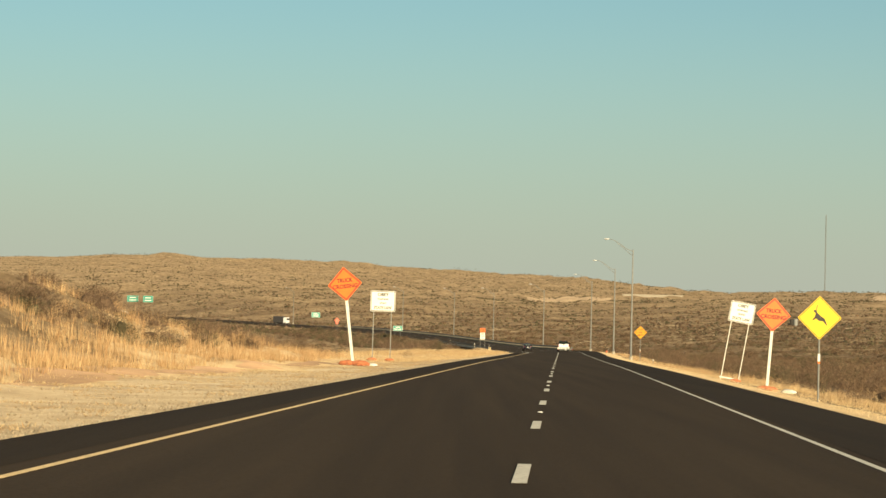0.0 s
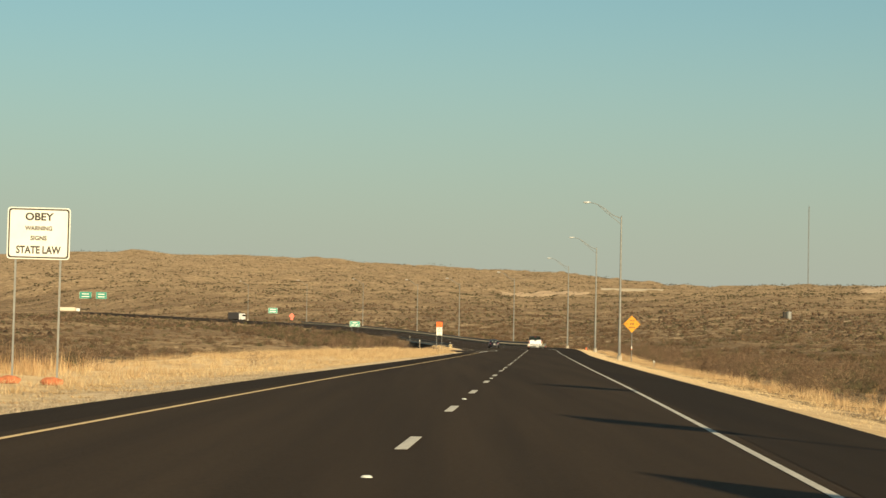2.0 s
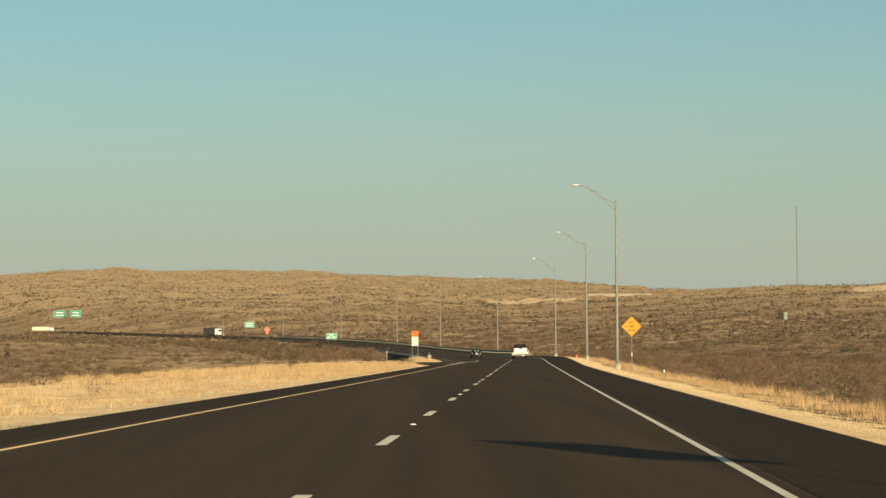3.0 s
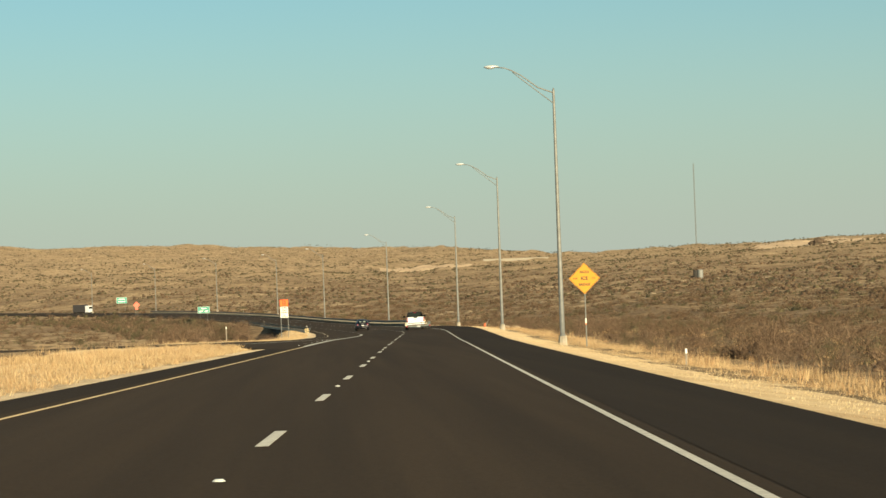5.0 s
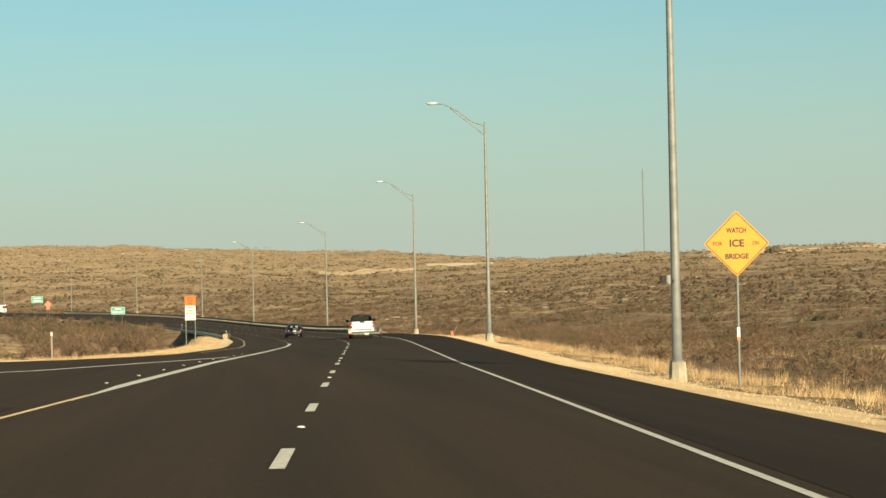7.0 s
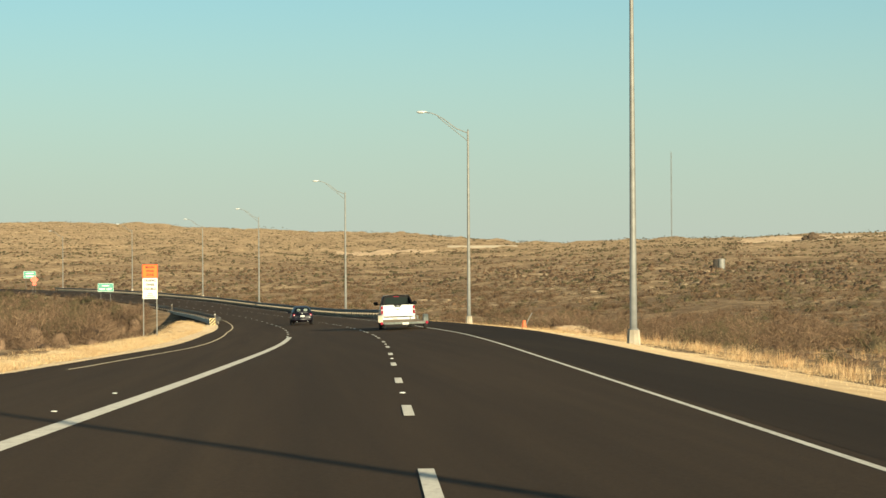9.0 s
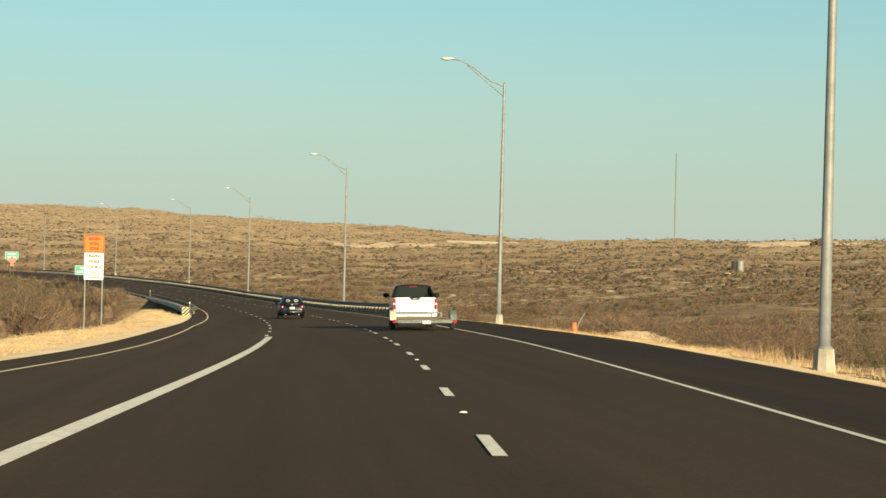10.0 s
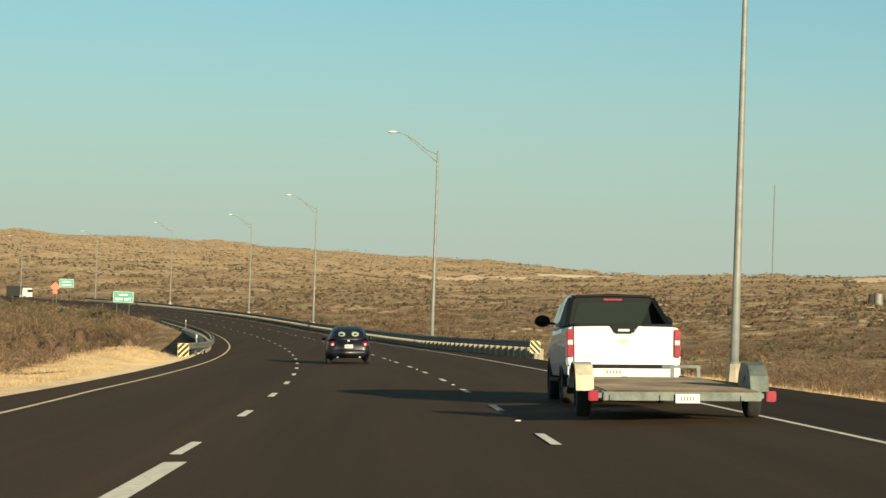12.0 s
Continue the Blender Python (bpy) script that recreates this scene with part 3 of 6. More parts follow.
strip("right_shoulder", -270, 1200, lambda s: edge_off(s) + 0.22, lambda s: float(verge_edge(s, False)) + 0.02, 0.003, SHOULDER, "darker fresh asphalt shoulder", category="road")
strip("left_shoulder", -270, 253, lambda s: float(verge_edge(s, True)) - 0.02, -3.75, 0.003, SHOULDER, "narrow darker asphalt shoulder", category="road")


def dashes():
    """Lane dashes every 11.66 m, and round raised markers between."""
    made = None
    for off, start, stop in ((0.0, 8.17 - 11.66 * 14, 865.0), (-4.05, 403.5, 865.0)):
        s = start
        while s < stop:
            p = place(s, off, 0.006)
            if made is None:
                bm = bmesh.new()
                box(bm, -0.06, 0.06, -1.42, 1.42, 0, 0.004)
                made = part("lane_dash", bm, WHITE_LINE, None)
                tagged(made, "worn white lane dash", "road marking", "lane dashes", "structure")
                ob = made
            else:
                ob = made.copy()
                scene.collection.objects.link(ob)
            slope = math.degrees(math.atan((float(surface(s + 1, off)) - float(surface(s - 1, off))) / 2))
            ob.matrix_world = pose(*p, slope, 0, heading(s))
            s += 11.66
    bm = bmesh.new()
    bmesh.ops.create_cone(bm, cap_ends=True, segments=10, radius1=0.05, radius2=0.03, depth=0.016)
    stud = part("road_stud", bm, SIGN_WHITE, None)
    tagged(stud, "small raised white road stud", "road stud", "road studs")
    first = True
    for k in range(28):
        s = 37.32 + 23.32 * (k - 3)
        ob = stud if first else stud.copy()
        if not first:
            scene.collection.objects.link(ob)
        first = False
        ob.matrix_world = pose(*place(s, 0.0, 0.008))
    for k in range(9):
        ob = stud.copy()
        scene.collection.objects.link(ob)
        ob.matrix_world = pose(*place(265.8 + 6.45 * k, -4.0 - 0.01 * k, 0.002))


dashes()

# ---------------------------------------------------------------- lamps


def street_lamp():
    """A 13 m tapered galvanised pole on a concrete foot, its bracket towards -x."""
    t = thing("street_lamp", Matrix(), "tall galvanised street lamp on a concrete footing", "street lamp", "street lamps along the road")
    bm = bmesh.new()
    lo = [bm.verts.new((0.30 * math.cos(a), 0.30 * math.sin(a), -0.9)) for a in [math.pi / 4 + k * math.pi / 4 for k in range(8)]]
    up = [bm.verts.new((0.205 * math.cos(a), 0.205 * math.sin(a), 0.36)) for a in [math.pi / 4 + k * math.pi / 4 for k in range(8)]]
    bm.faces.new(up)
    for k in range(8):
        bm.faces.new((lo[k], lo[(k + 1) % 8], up[(k + 1) % 8], up[k]))
    part("footing", bm, CONCRETE, t, "pale concrete footing")
    bm = bmesh.new()
    tube(bm, [(0, 0, 0.35), (0, 0, 0.40), (0, 0, 0.42), (0, 0, 4), (0, 0, 8), (0, 0, 12.85), (0, 0, 13.0)], [0.175, 0.175, 0.125, 0.11, 0.088, 0.062, 0.03], 12)
    part("pole", bm, GALV, t, smooth=True)
    bm = bmesh.new()
    tube(bm, [(0, 0, 12.75), (-0.8, 0, 13.06), (-1.6, 0, 13.68), (-2.1, 0, 13.96), (-2.45, 0, 14.10), (-2.9, 0, 14.16)], [0.034, 0.034, 0.032, 0.03, 0.028, 0.028], 8)
    tube(bm, [(0, 0, 12.2), (-0.9, 0, 12.93), (-1.75, 0, 13.62), (-2.05, 0, 13.88)], 0.024, 8)
    part("bracket", bm, GALV, t, smooth=True)
    bm = bmesh.new()
    bmesh.ops.create_uvsphere(bm, u_segments=14, v_segments=8, radius=1)
    for v in bm.verts:
        v.co = Vector((-3.12 + v.co.x * 0.40, v.co.y * 0.17, 14.17 + v.co.z * (0.10 if v.co.z > 0 else 0.035)))
    head = part("luminaire", bm, plain("pale_lamp_housing", (0.72, 0.72, 0.68), 0.35, 0.2, 0.05), t, "pale grey cobra-head luminaire", smooth=True)
    bm = bmesh.new()
    bmesh.ops.create_uvsphere(bm, u_segments=12, v_segments=6, radius=1)
    for v in bm.verts:
        v.co = Vector((-3.18 + v.co.x * 0.25, v.co.y * 0.13, 14.14 + v.co.z * 0.07))
    part("lens", bm, plain("lamp_lens", (0.45, 0.45, 0.42), 0.15, 0.0, 0.05), head, smooth=True)
    return t


LAMPS = [(19.8, 281.2, -4.75), (22.7, 363.5, -5.75), (23.27, 443.6, -6.95), (17.3, 537.5, -8.2), (6.95, 638.0, -8.7), (-4.2, 719.6, -8.55), (-21.9, 796.3, -8.0),
         (-43.7, 872.4, -8.2), (-69.7, 945.0, -8.4)]
lamp = None
for x, y, z in LAMPS:
    s = float(along(x, y)[0][0])
    m = pose(x, y, z, 0, 0, heading(s))
    if lamp is None:
        lamp = street_lamp()
        lamp.matrix_world = m
    else:
        copy_thing(lamp, m)

# ---------------------------------------------------------------- signs


def ground_at(x, y):
    return float(land(np.array([float(x)]), np.array([float(y)]))[0])


def diamond(t, side, zc, face, ink, tilt=0.0, x=0.0, y=0.0, band=0.0175):
    """A diamond plate with a thin border."""
    bm = bmesh.new()
    slab(bm, rounded(side, side, side * 0.045, 4, x, zc, 45 + tilt), y, y + 0.004)
    panel = part("panel", bm, face, t)
    bm = bmesh.new()
    ring(bm, rounded(side - 0.045, side - 0.045, side * 0.04, 4, x, zc, 45 + tilt), rounded(side - 0.045 - 2 * band, side - 0.045 - 2 * band, side * 0.03, 4, x, zc, 45 + tilt), y - 0.003, y + 0.001)
    part("border", bm, ink, panel)
    return panel


def sandbag(x, y, turn, scale=1.0, pale=False):
    """A sagging, tied sandbag."""
    t = bmesh.new()
    bmesh.ops.create_icosphere(t, subdivisions=3, radius=1)
    for v in t.verts:
        p = v.co.copy()
        k = 1 + 0.16 * noise.noise(p * 1.7 + Vector((x, y, 0))) + 0.06 * noise.noise(p * 5)
        v.co = Vector((p.x * 0.40 * k * scale, p.y * 0.27 * k * scale, (max(p.z, -0.55) + 0.5) * 0.155 * k * scale))
    ob = part("sandbag", t, WHITE_POST if pale else SANDBAG, None, smooth=True)
    ob.matrix_world = pose(x, y, ground_at(x, y) + 0.02, 0, 0, turn)
    return tagged(ob, "pale sandbag beside a sign post" if pale else "faded orange sandbag at the foot of a sign", "sandbag", "sandbags")


def truck_sign(x, y, lean, turn, zc=2.95):
    """Orange diamond on one thick white post that leans."""
    z = ground_at(x, y)
    t = thing("warning_sign", pose(x, y, z, 0, 0, turn) @ pose(0, 0, 0, 0, lean, 0), "orange diamond truck crossing sign on a leaning white post", "road sign", "truck crossing signs")
    bm = bmesh.new()
    box(bm, -0.05, 0.05, 0.01, 0.10, -0.45, zc - 0.35, 0.006)
    part("post", bm, WHITE_POST, t, "white painted timber post")
    panel = diamond(t, 0.89, zc, ORANGE, BORDER_RED, 0, 0, 0.0, 0.045)
    for word, dz, w in (("TRUCK", 0.13, 0.62), ("CROSSING", -0.09, 0.98)):
        lettering(word, 0.20, RED_INK, panel, 0, -0.003, zc + dz, w * 0.93)
    return t


def obey_sign(x, y, lean, turn, legs=2.1, foot=True):
    """White regulatory sign on two slim posts."""
    z = ground_at(x, y)
    t = thing("regulatory_sign", pose(x, y, z, 0, 0, turn) @ pose(0, 0, 0, 0, lean, 0), "white OBEY WARNING SIGNS STATE LAW sign on two slim posts", "road sign", "obey warning signs")
    for dx in (-0.41, 0.41):
        bm = bmesh.new()
        box(bm, dx - 0.018, dx + 0.018, 0.006, 0.04, -0.25, legs + 0.9, 0.004)
        part("post", bm, WHITE_POST if foot else GALV, t)
    if foot:
        bm = bmesh.new()
        box(bm, -0.48, 0.48, 0.052, 0.10, 0.13, 0.19, 0.004)
        part("crossbar", bm, WHITE_POST, t)
    bm = bmesh.new()
    slab(bm, rounded(1.15, 0.95, 0.06, 4, 0, legs + 0.49), 0.0, 0.004)
    panel = part("panel", bm, SIGN_WHITE, t)
    bm = bmesh.new()
    ring(bm, rounded(1.11, 0.91, 0.05, 4, 0, legs + 0.49), rounded(1.055, 0.855, 0.045, 4, 0, legs + 0.49), -0.003, 0.001)
    part("border", bm, BLACK_INK, panel)
    for word, dz, w, size in (("OBEY", 0.30, 0.52, 0.19), ("WARNING", 0.09, 0.50, 0.11), ("SIGNS", -0.09, 0.30, 0.11), ("STATE LAW", -0.31, 0.82, 0.19)):
        lettering(word, size, BLACK_INK, panel, 0, -0.003, legs + 0.49 + dz, w)
    return t


def slim_post(t, h, x=0.0, reflector=False):
    bm = bmesh.new()
    tube(bm, [(x, 0.035, -0.4), (x, 0.035, h)], 0.03, 8)
    post = part("post", bm, GALV, t)
    if reflector:
        bm = bmesh.new()
        box(bm, x - 0.035, x + 0.035, -0.004, 0.004, 1.15, 1.45)
        part("reflector", bm, SIGN_WHITE, post, "white reflector strip")
        bm = bmesh.new()
        box(bm, x - 0.034, x + 0.034, -0.008, -0.003, 1.15, 1.22)
        part("reflector_band", bm, ORANGE, post, "orange reflector band")


def ice_sign(x, y, turn):
    t = thing("warning_sign", pose(x, y, ground_at(x, y), 0, 0, turn), "yellow diamond WATCH FOR ICE ON BRIDGE sign", "road sign")
    slim_post(t, 3.86, 0, True)
    panel = diamond(t, 1.10, 3.42, YELLOW, BLACK_INK)
    for word, dx, dz, w, size, ink in (("WATCH", 0, 0.34, 0.52, 0.19, BLACK_INK), ("ICE", 0, 0.0, 0.38, 0.26, BLACK_INK), ("BRIDGE", 0, -0.34, 0.62, 0.19, BLACK_INK),
                                       ("FOR", -0.50, 0.0, 0.26, 0.14, ORANGE_INK), ("ON", 0.50, 0.0, 0.18, 0.14, ORANGE_INK)):
        lettering(word, size * 0.90, ink, panel, dx * 0.90, -0.003, 3.42 + dz * 0.90, w * 0.90)
    return t


def deer_sign(x, y, turn):
    t = thing("warning_sign", pose(x, y, ground_at(x, y), 0, 0, turn), "yellow diamond leaping deer warning sign", "road sign")
    slim_post(t, 2.89, 0, True)
    panel = diamond(t, 0.95, 2.55, LEMON, BLACK_INK)
    bm = bmesh.new()
    pieces = [
        [(-0.20, 0.02), (-0.02, -0.10), (0.16, -0.10), (0.20, -0.02), (0.06, 0.04), (-0.10, 0.16), (-0.16, 0.12)],
        [(-0.16, 0.12), (-0.10, 0.16), (-0.13, 0.25), (-0.24, 0.23), (-0.24, 0.19), (-0.18, 0.17)],
        [(0.12, -0.09), (0.20, -0.03), (0.30, -0.22), (0.27, -0.23)],
        [(-0.18, 0.04), (-0.13, -0.02), (-0.27, -0.09), (-0.28, -0.05)],
        [(-0.14, 0.25), (-0.11, 0.25), (-0.08, 0.40), (-0.11, 0.40)],
    ]
    for p in pieces:
        slab(bm, [(0.78 * a, 2.55 + b) for a, b in p], -0.004, 0.0)
    part("symbol", bm, BLACK_INK, panel, "black leaping deer symbol")
    return t


def work_sign(x, y, turn):
    """Orange and white work zone assembly on two posts."""
    t = thing("work_zone_sign", pose(x, y, ground_at(x, y) - 0.15, 0, 0, turn) @ Matrix.Diagonal((1.08, 1, 1, 1)), "orange BEGIN WORK ZONE panel over white TRAFFIC FINES DOUBLE panel", "road sign")
    for dx in (-0.36, 0.36):
        slim_post(t, 4.05, dx)
    bm = bmesh.new()
    slab(bm, rounded(0.85, 0.79, 0.04, 3, 0, 4.05), 0, 0.004)
    top = part("orange_panel", bm, ORANGE, t, "bright orange panel")
    bm = bmesh.new()
    ring(bm, rounded(0.83, 0.77, 0.035, 3, 0, 4.05), rounded(0.77, 0.71, 0.03, 3, 0, 4.05), -0.003, 0.001)
    part("border", bm, BORDER_RED, top)
    for word, dz, w in (("BEGIN", 0.22, 0.48), ("WORK", 0.0, 0.45), ("ZONE", -0.22, 0.41)):
        lettering(word, 0.185, RED_INK, top, 0, -0.003, 4.05 + dz, w)
    bm = bmesh.new()
    slab(bm, rounded(0.81, 0.79, 0.04, 3, 0, 3.25), 0, 0.004)
    mid = part("white_panel", bm, SIGN_WHITE, t, "white panel")
    for word, dz, w in (("TRAFFIC", 0.24, 0.64), ("FINES", 0.0, 0.46), ("DOUBLE", -0.24, 0.62)):
        lettering(word, 0.185, BLACK_INK, mid, 0, -0.003, 3.25 + dz, w)
    bm = bmesh.new()
    slab(bm, rounded(0.81, 0.42, 0.03, 3, 0, 2.64), 0, 0.004)
    low = part("lower_panel", bm, SIGN_WHITE, t, "small white panel with three lines of small print")
    bm = bmesh.new()
    for dz, w in ((0.11, 0.22), (0.0, 0.34), (-0.11, 0.56)):
        box(bm, -w / 2, w / 2, -0.003, 0.001, 2.64 + dz - 0.017, 2.64 + dz + 0.017)
    part("small_print", bm, BLACK_INK, low)
    return t


def guide_sign(x, y, zc, w, h, turn, words=(), posts=(-0.6, 0.6), label="green guide sign with white lettering on two posts"):
    g = ground_at(x, y)
    t = thing("guide_sign", pose(x, y, g, 0, 0, turn), label, "road sign", "green guide signs")
    zc = zc - g
    for dx in posts:
        slim_post(t, zc, dx * w / 2)
    bm = bmesh.new()
    slab(bm, rounded(w, h, 0.1, 3, 0, zc), -0.006, 0.004)
    panel = part("panel", bm, SIGN_GREEN, t)
    bm = bmesh.new()
    ring(bm, rounded(w - 0.06, h - 0.06, 0.09, 3, 0, zc), rounded(w - 0.12, h - 0.12, 0.07, 3, 0, zc), -0.010, -0.005)
    part("border", bm, SIGN_WHITE, panel)
    for word, dz, ww, size, dx in words:
        lettering(word, size, SIGN_WHITE, panel, dx, -0.010, zc + dz, ww)
    bm = bmesh.new()
    for dz, ww in ((0.2 * h, 0.42 * w),) if words else ((0.18 * h, 0.56 * w), (-0.2 * h, 0.62 * w)):
        box(bm, -ww / 2, ww / 2, -0.012, -0.006, zc + dz - 0.05 * h, zc + dz + 0.05 * h)
    part("lettering_bars", bm, SIGN_WHITE, panel)
    return t


PALE_YELLOW = plain("faded_yellow_sheeting", (0.88, 0.66, 0.30), 0.5, 0, 0.1, 5)


def hazard_marker(x, y, z, turn, flip):
    """Striped yellow and black end-of-rail marker."""
    t = thing("hazard_marker", pose(x, y, z, 0, 0, turn), "yellow and black diagonally striped marker on a rail end", "road sign", "rail end markers")
    bm = bmesh.new()
    box(bm, -0.25, 0.25, 0.0, 0.01, -0.30, 0.30, 0.003)
    panel = part("panel", bm, PALE_YELLOW, t)
    f = -1 if flip else 1
    for k in range(-2, 3):
        poly = [(-0.24, -0.29), (0.24, -0.29), (0.24, 0.29), (-0.24, 0.29)]
        for side, c in ((1, 0.26 * k - 0.08), (-1, 0.26 * k + 0.08)):
            cut = []
            for (x0, z0), (x1, z1) in zip(poly, poly[1:] + poly[:1]):
                d0, d1 = side * (z0 - f * x0 - c), side * (z1 - f * x1 - c)
                if d0 >= 0:
                    cut.append((x0, z0))
                if d0 * d1 < 0:
                    cut.append((x0 + (x1 - x0) * d0 / (d0 - d1), z0 + (z1 - z0) * d0 / (d0 - d1)))
            poly = cut
            if len(poly) < 3:
                break
        if len(poly) < 3:
            continue
        bm = bmesh.new()
        slab(bm, poly, -0.004, 0.001)
        part("stripe", bm, BLACK_INK, panel)
    bm = bmesh.new()
    tube(bm, [(0, 0.05, -1.3), (0, 0.05, 0.2)], 0.035, 8)
    part("post", bm, GALV, t)
    return t


truck_sign(-3.44, 86.4, -7.0, -3, 2.98)
truck_sign(11.60, 86.7, 4.0, -3, 2.78)
obey_sign(-3.30, 109.8, 0.6, 2, 2.30, False)
obey_sign(12.72, 109.5, 9.5, 2, 2.74)
deer_sign(11.45, 72.9, -3)
ice_sign(20.6, 277.3, -5)
work_sign(3.0, 423.2, -2)
guide_sign(-20.7, 704.7, -6.6, 2.8, 1.5, 10, (("NEXT", -0.32, 1.0, 0.42, -0.6), ("LEFT", -0.32, 0.9, 0.42, 0.6)))
guide_sign(-62.7, 975.0, -5.0, 3.6, 2.1, 14)
for x, y, sz in ((-187.9, 1325, 6.4), (-177.6, 1312, 5.6)):
    guide_sign(x, y, -0.65, sz, 3.6, 6, (), (-0.8, 0.8))


def far_orange(x, y, zc, turn):
    g = ground_at(x, y)
    t = thing("warning_sign", pose(x, y, g, 0, 0, turn), "small orange diamond work sign with two legs", "road sign")
    for dx in (-0.3, 0.3):
        slim_post(t, zc - g, dx)
    diamond(t, 1.3, zc - g, RED_ORANGE, RED_ORANGE)
    bm = bmesh.new()
    box(bm, -0.42, 0.42, -0.03, 0.0, zc - g - 1.25, zc - g - 0.80, 0.01)
    part("plaque", bm, RED_ORANGE, t)
    return t


far_orange(-45.3, 821.0, -5.7, 12)
for x, y, r, sc, pale in ((-3.62, 85.9, 10, 0.8, False), (-3.14, 85.8, -20, 0.9, False), (-3.54, 86.7, 70, 0.8, False), (-2.72, 86.0, 5, 0.5, True),
                          (-3.74, 109.5, 15, 0.6, False), (-2.91, 109.4, -30, 0.6, False), (11.45, 86.2, 20, 0.72, False), (11.72, 86.4, -40, 0.66, False), (12.35, 86.3, 0, 0.7, True), (12.95, 109.3, 0, 0.7, False)):
    sandbag(x, y, r, sc, pale)

# ---------------------------------------------------------------- guardrails and bridge


def w_beam(bm, pts, h0=0.43, h1=0.75, face=1.0):
    """A W-shaped rail along plan points (x, y, z)."""
    prof = [(0.0, 0.0), (0.045, 0.12), (0.08, 0.2), (0.08, 0.3), (0.0, 0.5), (0.08, 0.7), (0.08, 0.8), (0.045, 0.88), (0.0, 1.0)]
    rows = []
    for i, p in enumerate(pts):
        d = pts[min(i + 1, len(pts) - 1)] - pts[max(i - 1, 0)]
        n = Vector((d.y, -d.x, 0)).normalized() * face
        rows.append([bm.verts.new(p + n * a + Vector((0, 0, h0 + (h1 - h0) * b))) for a, b in prof])
    for r0, r1 in zip(rows, rows[1:]):
        for k in range(len(prof) - 1):
            bm.faces.new((r0[k], r0[k + 1], r1[k + 1], r1[k]))
    return bm


def guardrail(name, pts, face, label, wood=True):
    """Rail in 3.9 m lengths on pale square posts."""
    t = thing(name, Matrix.Translation(pts[0]), label, "guardrail", "guardrails")
    o = pts[0]
    for i in range(0, len(pts) - 1, 4):
        seg = [p - o for p in pts[i:i + 5]]
        if len(seg) > 1:
            bm = bmesh.new()
            w_beam(bm, seg, face=face)
            part("rail", bm, RAIL_STEEL, t, smooth=True)
    bm = bmesh.new()
    box(bm, *((-0.095, 0.095, -0.1, 0.1) if wood else (-0.045, 0.045, -0.06, 0.06)), -0.5, 0.72, 0.01)
    post = part("post", bm, POST_WOOD if wood else RAIL_STEEL, t)
    for k, i in enumerate(range(0, len(pts), 2 if wood else 4)):
        d = pts[min(i + 1, len(pts) - 1)] - pts[max(i - 1, 0)]
        n = Vector((d.y, -d.x, 0)).normalized() * face
        ob = post if k == 0 else post.copy()
        if k:
            scene.collection.objects.link(ob)
        ob.matrix_basis = Matrix.Translation(pts[i] - o - n * 0.12)
    return t


right_pts = [place(492 + 0.97 * k, float(np.interp(492 + 0.97 * k, (492, 511, 536), (7.5, 6.4, 5.35)))) for k in range(390)]
guardrail("guardrail", right_pts, -1.0, "galvanised W-beam guardrail on bleached posts outside the bend")
left_rail = lambda s: np.interp(s, (484, 489, 494, 505, 552, 634, 694), (-9.0, -8.5, -8.25, -8.25, -8.6, -9.2, -9.3))
left_pts = [place(484.6 + 0.97 * k, float(left_rail(484.6 + 0.97 * k)), -0.16) for k in range(188)]
guardrail("guardrail", left_pts, 1.0, "dark weathered guardrail with a curved flared end by the creek", False)
p = place(483.4, -9.05)
hazard_marker(p.x, p.y, p.z + 0.28, 0, False)


def kerb():
    """A low pale concrete kerb added behind the outer rail to darken its gaps."""
    n, vs, fs = 126, [], []
    for i in range(n):
        s = 492 + 3.0 * i
        off = float(np.interp(s, (492, 511, 536), (7.75, 6.65, 5.6)))
        vs += [place(s, off, -0.4), place(s, off, 0.36), place(s, off + 0.25, 0.36), place(s, off + 0.25, -0.4)]
        if i:
            for k in range(3):
                fs.append((4 * i - 4 + k, 4 * i - 3 + k, 4 * i + 1 + k, 4 * i + k))
    fs += [(0, 1, 2, 3), (4 * n - 1, 4 * n - 2, 4 * n - 3, 4 * n - 4)]
    return tagged(link_mesh("kerb", vs, fs, CONCRETE), "low pale concrete kerb added behind the guardrail to darken the gaps between posts", "kerb", kind="structure")


kerb()
p = place(491.3, 7.5)
hazard_marker(p.x, p.y, p.z + 0.45, 0, True)


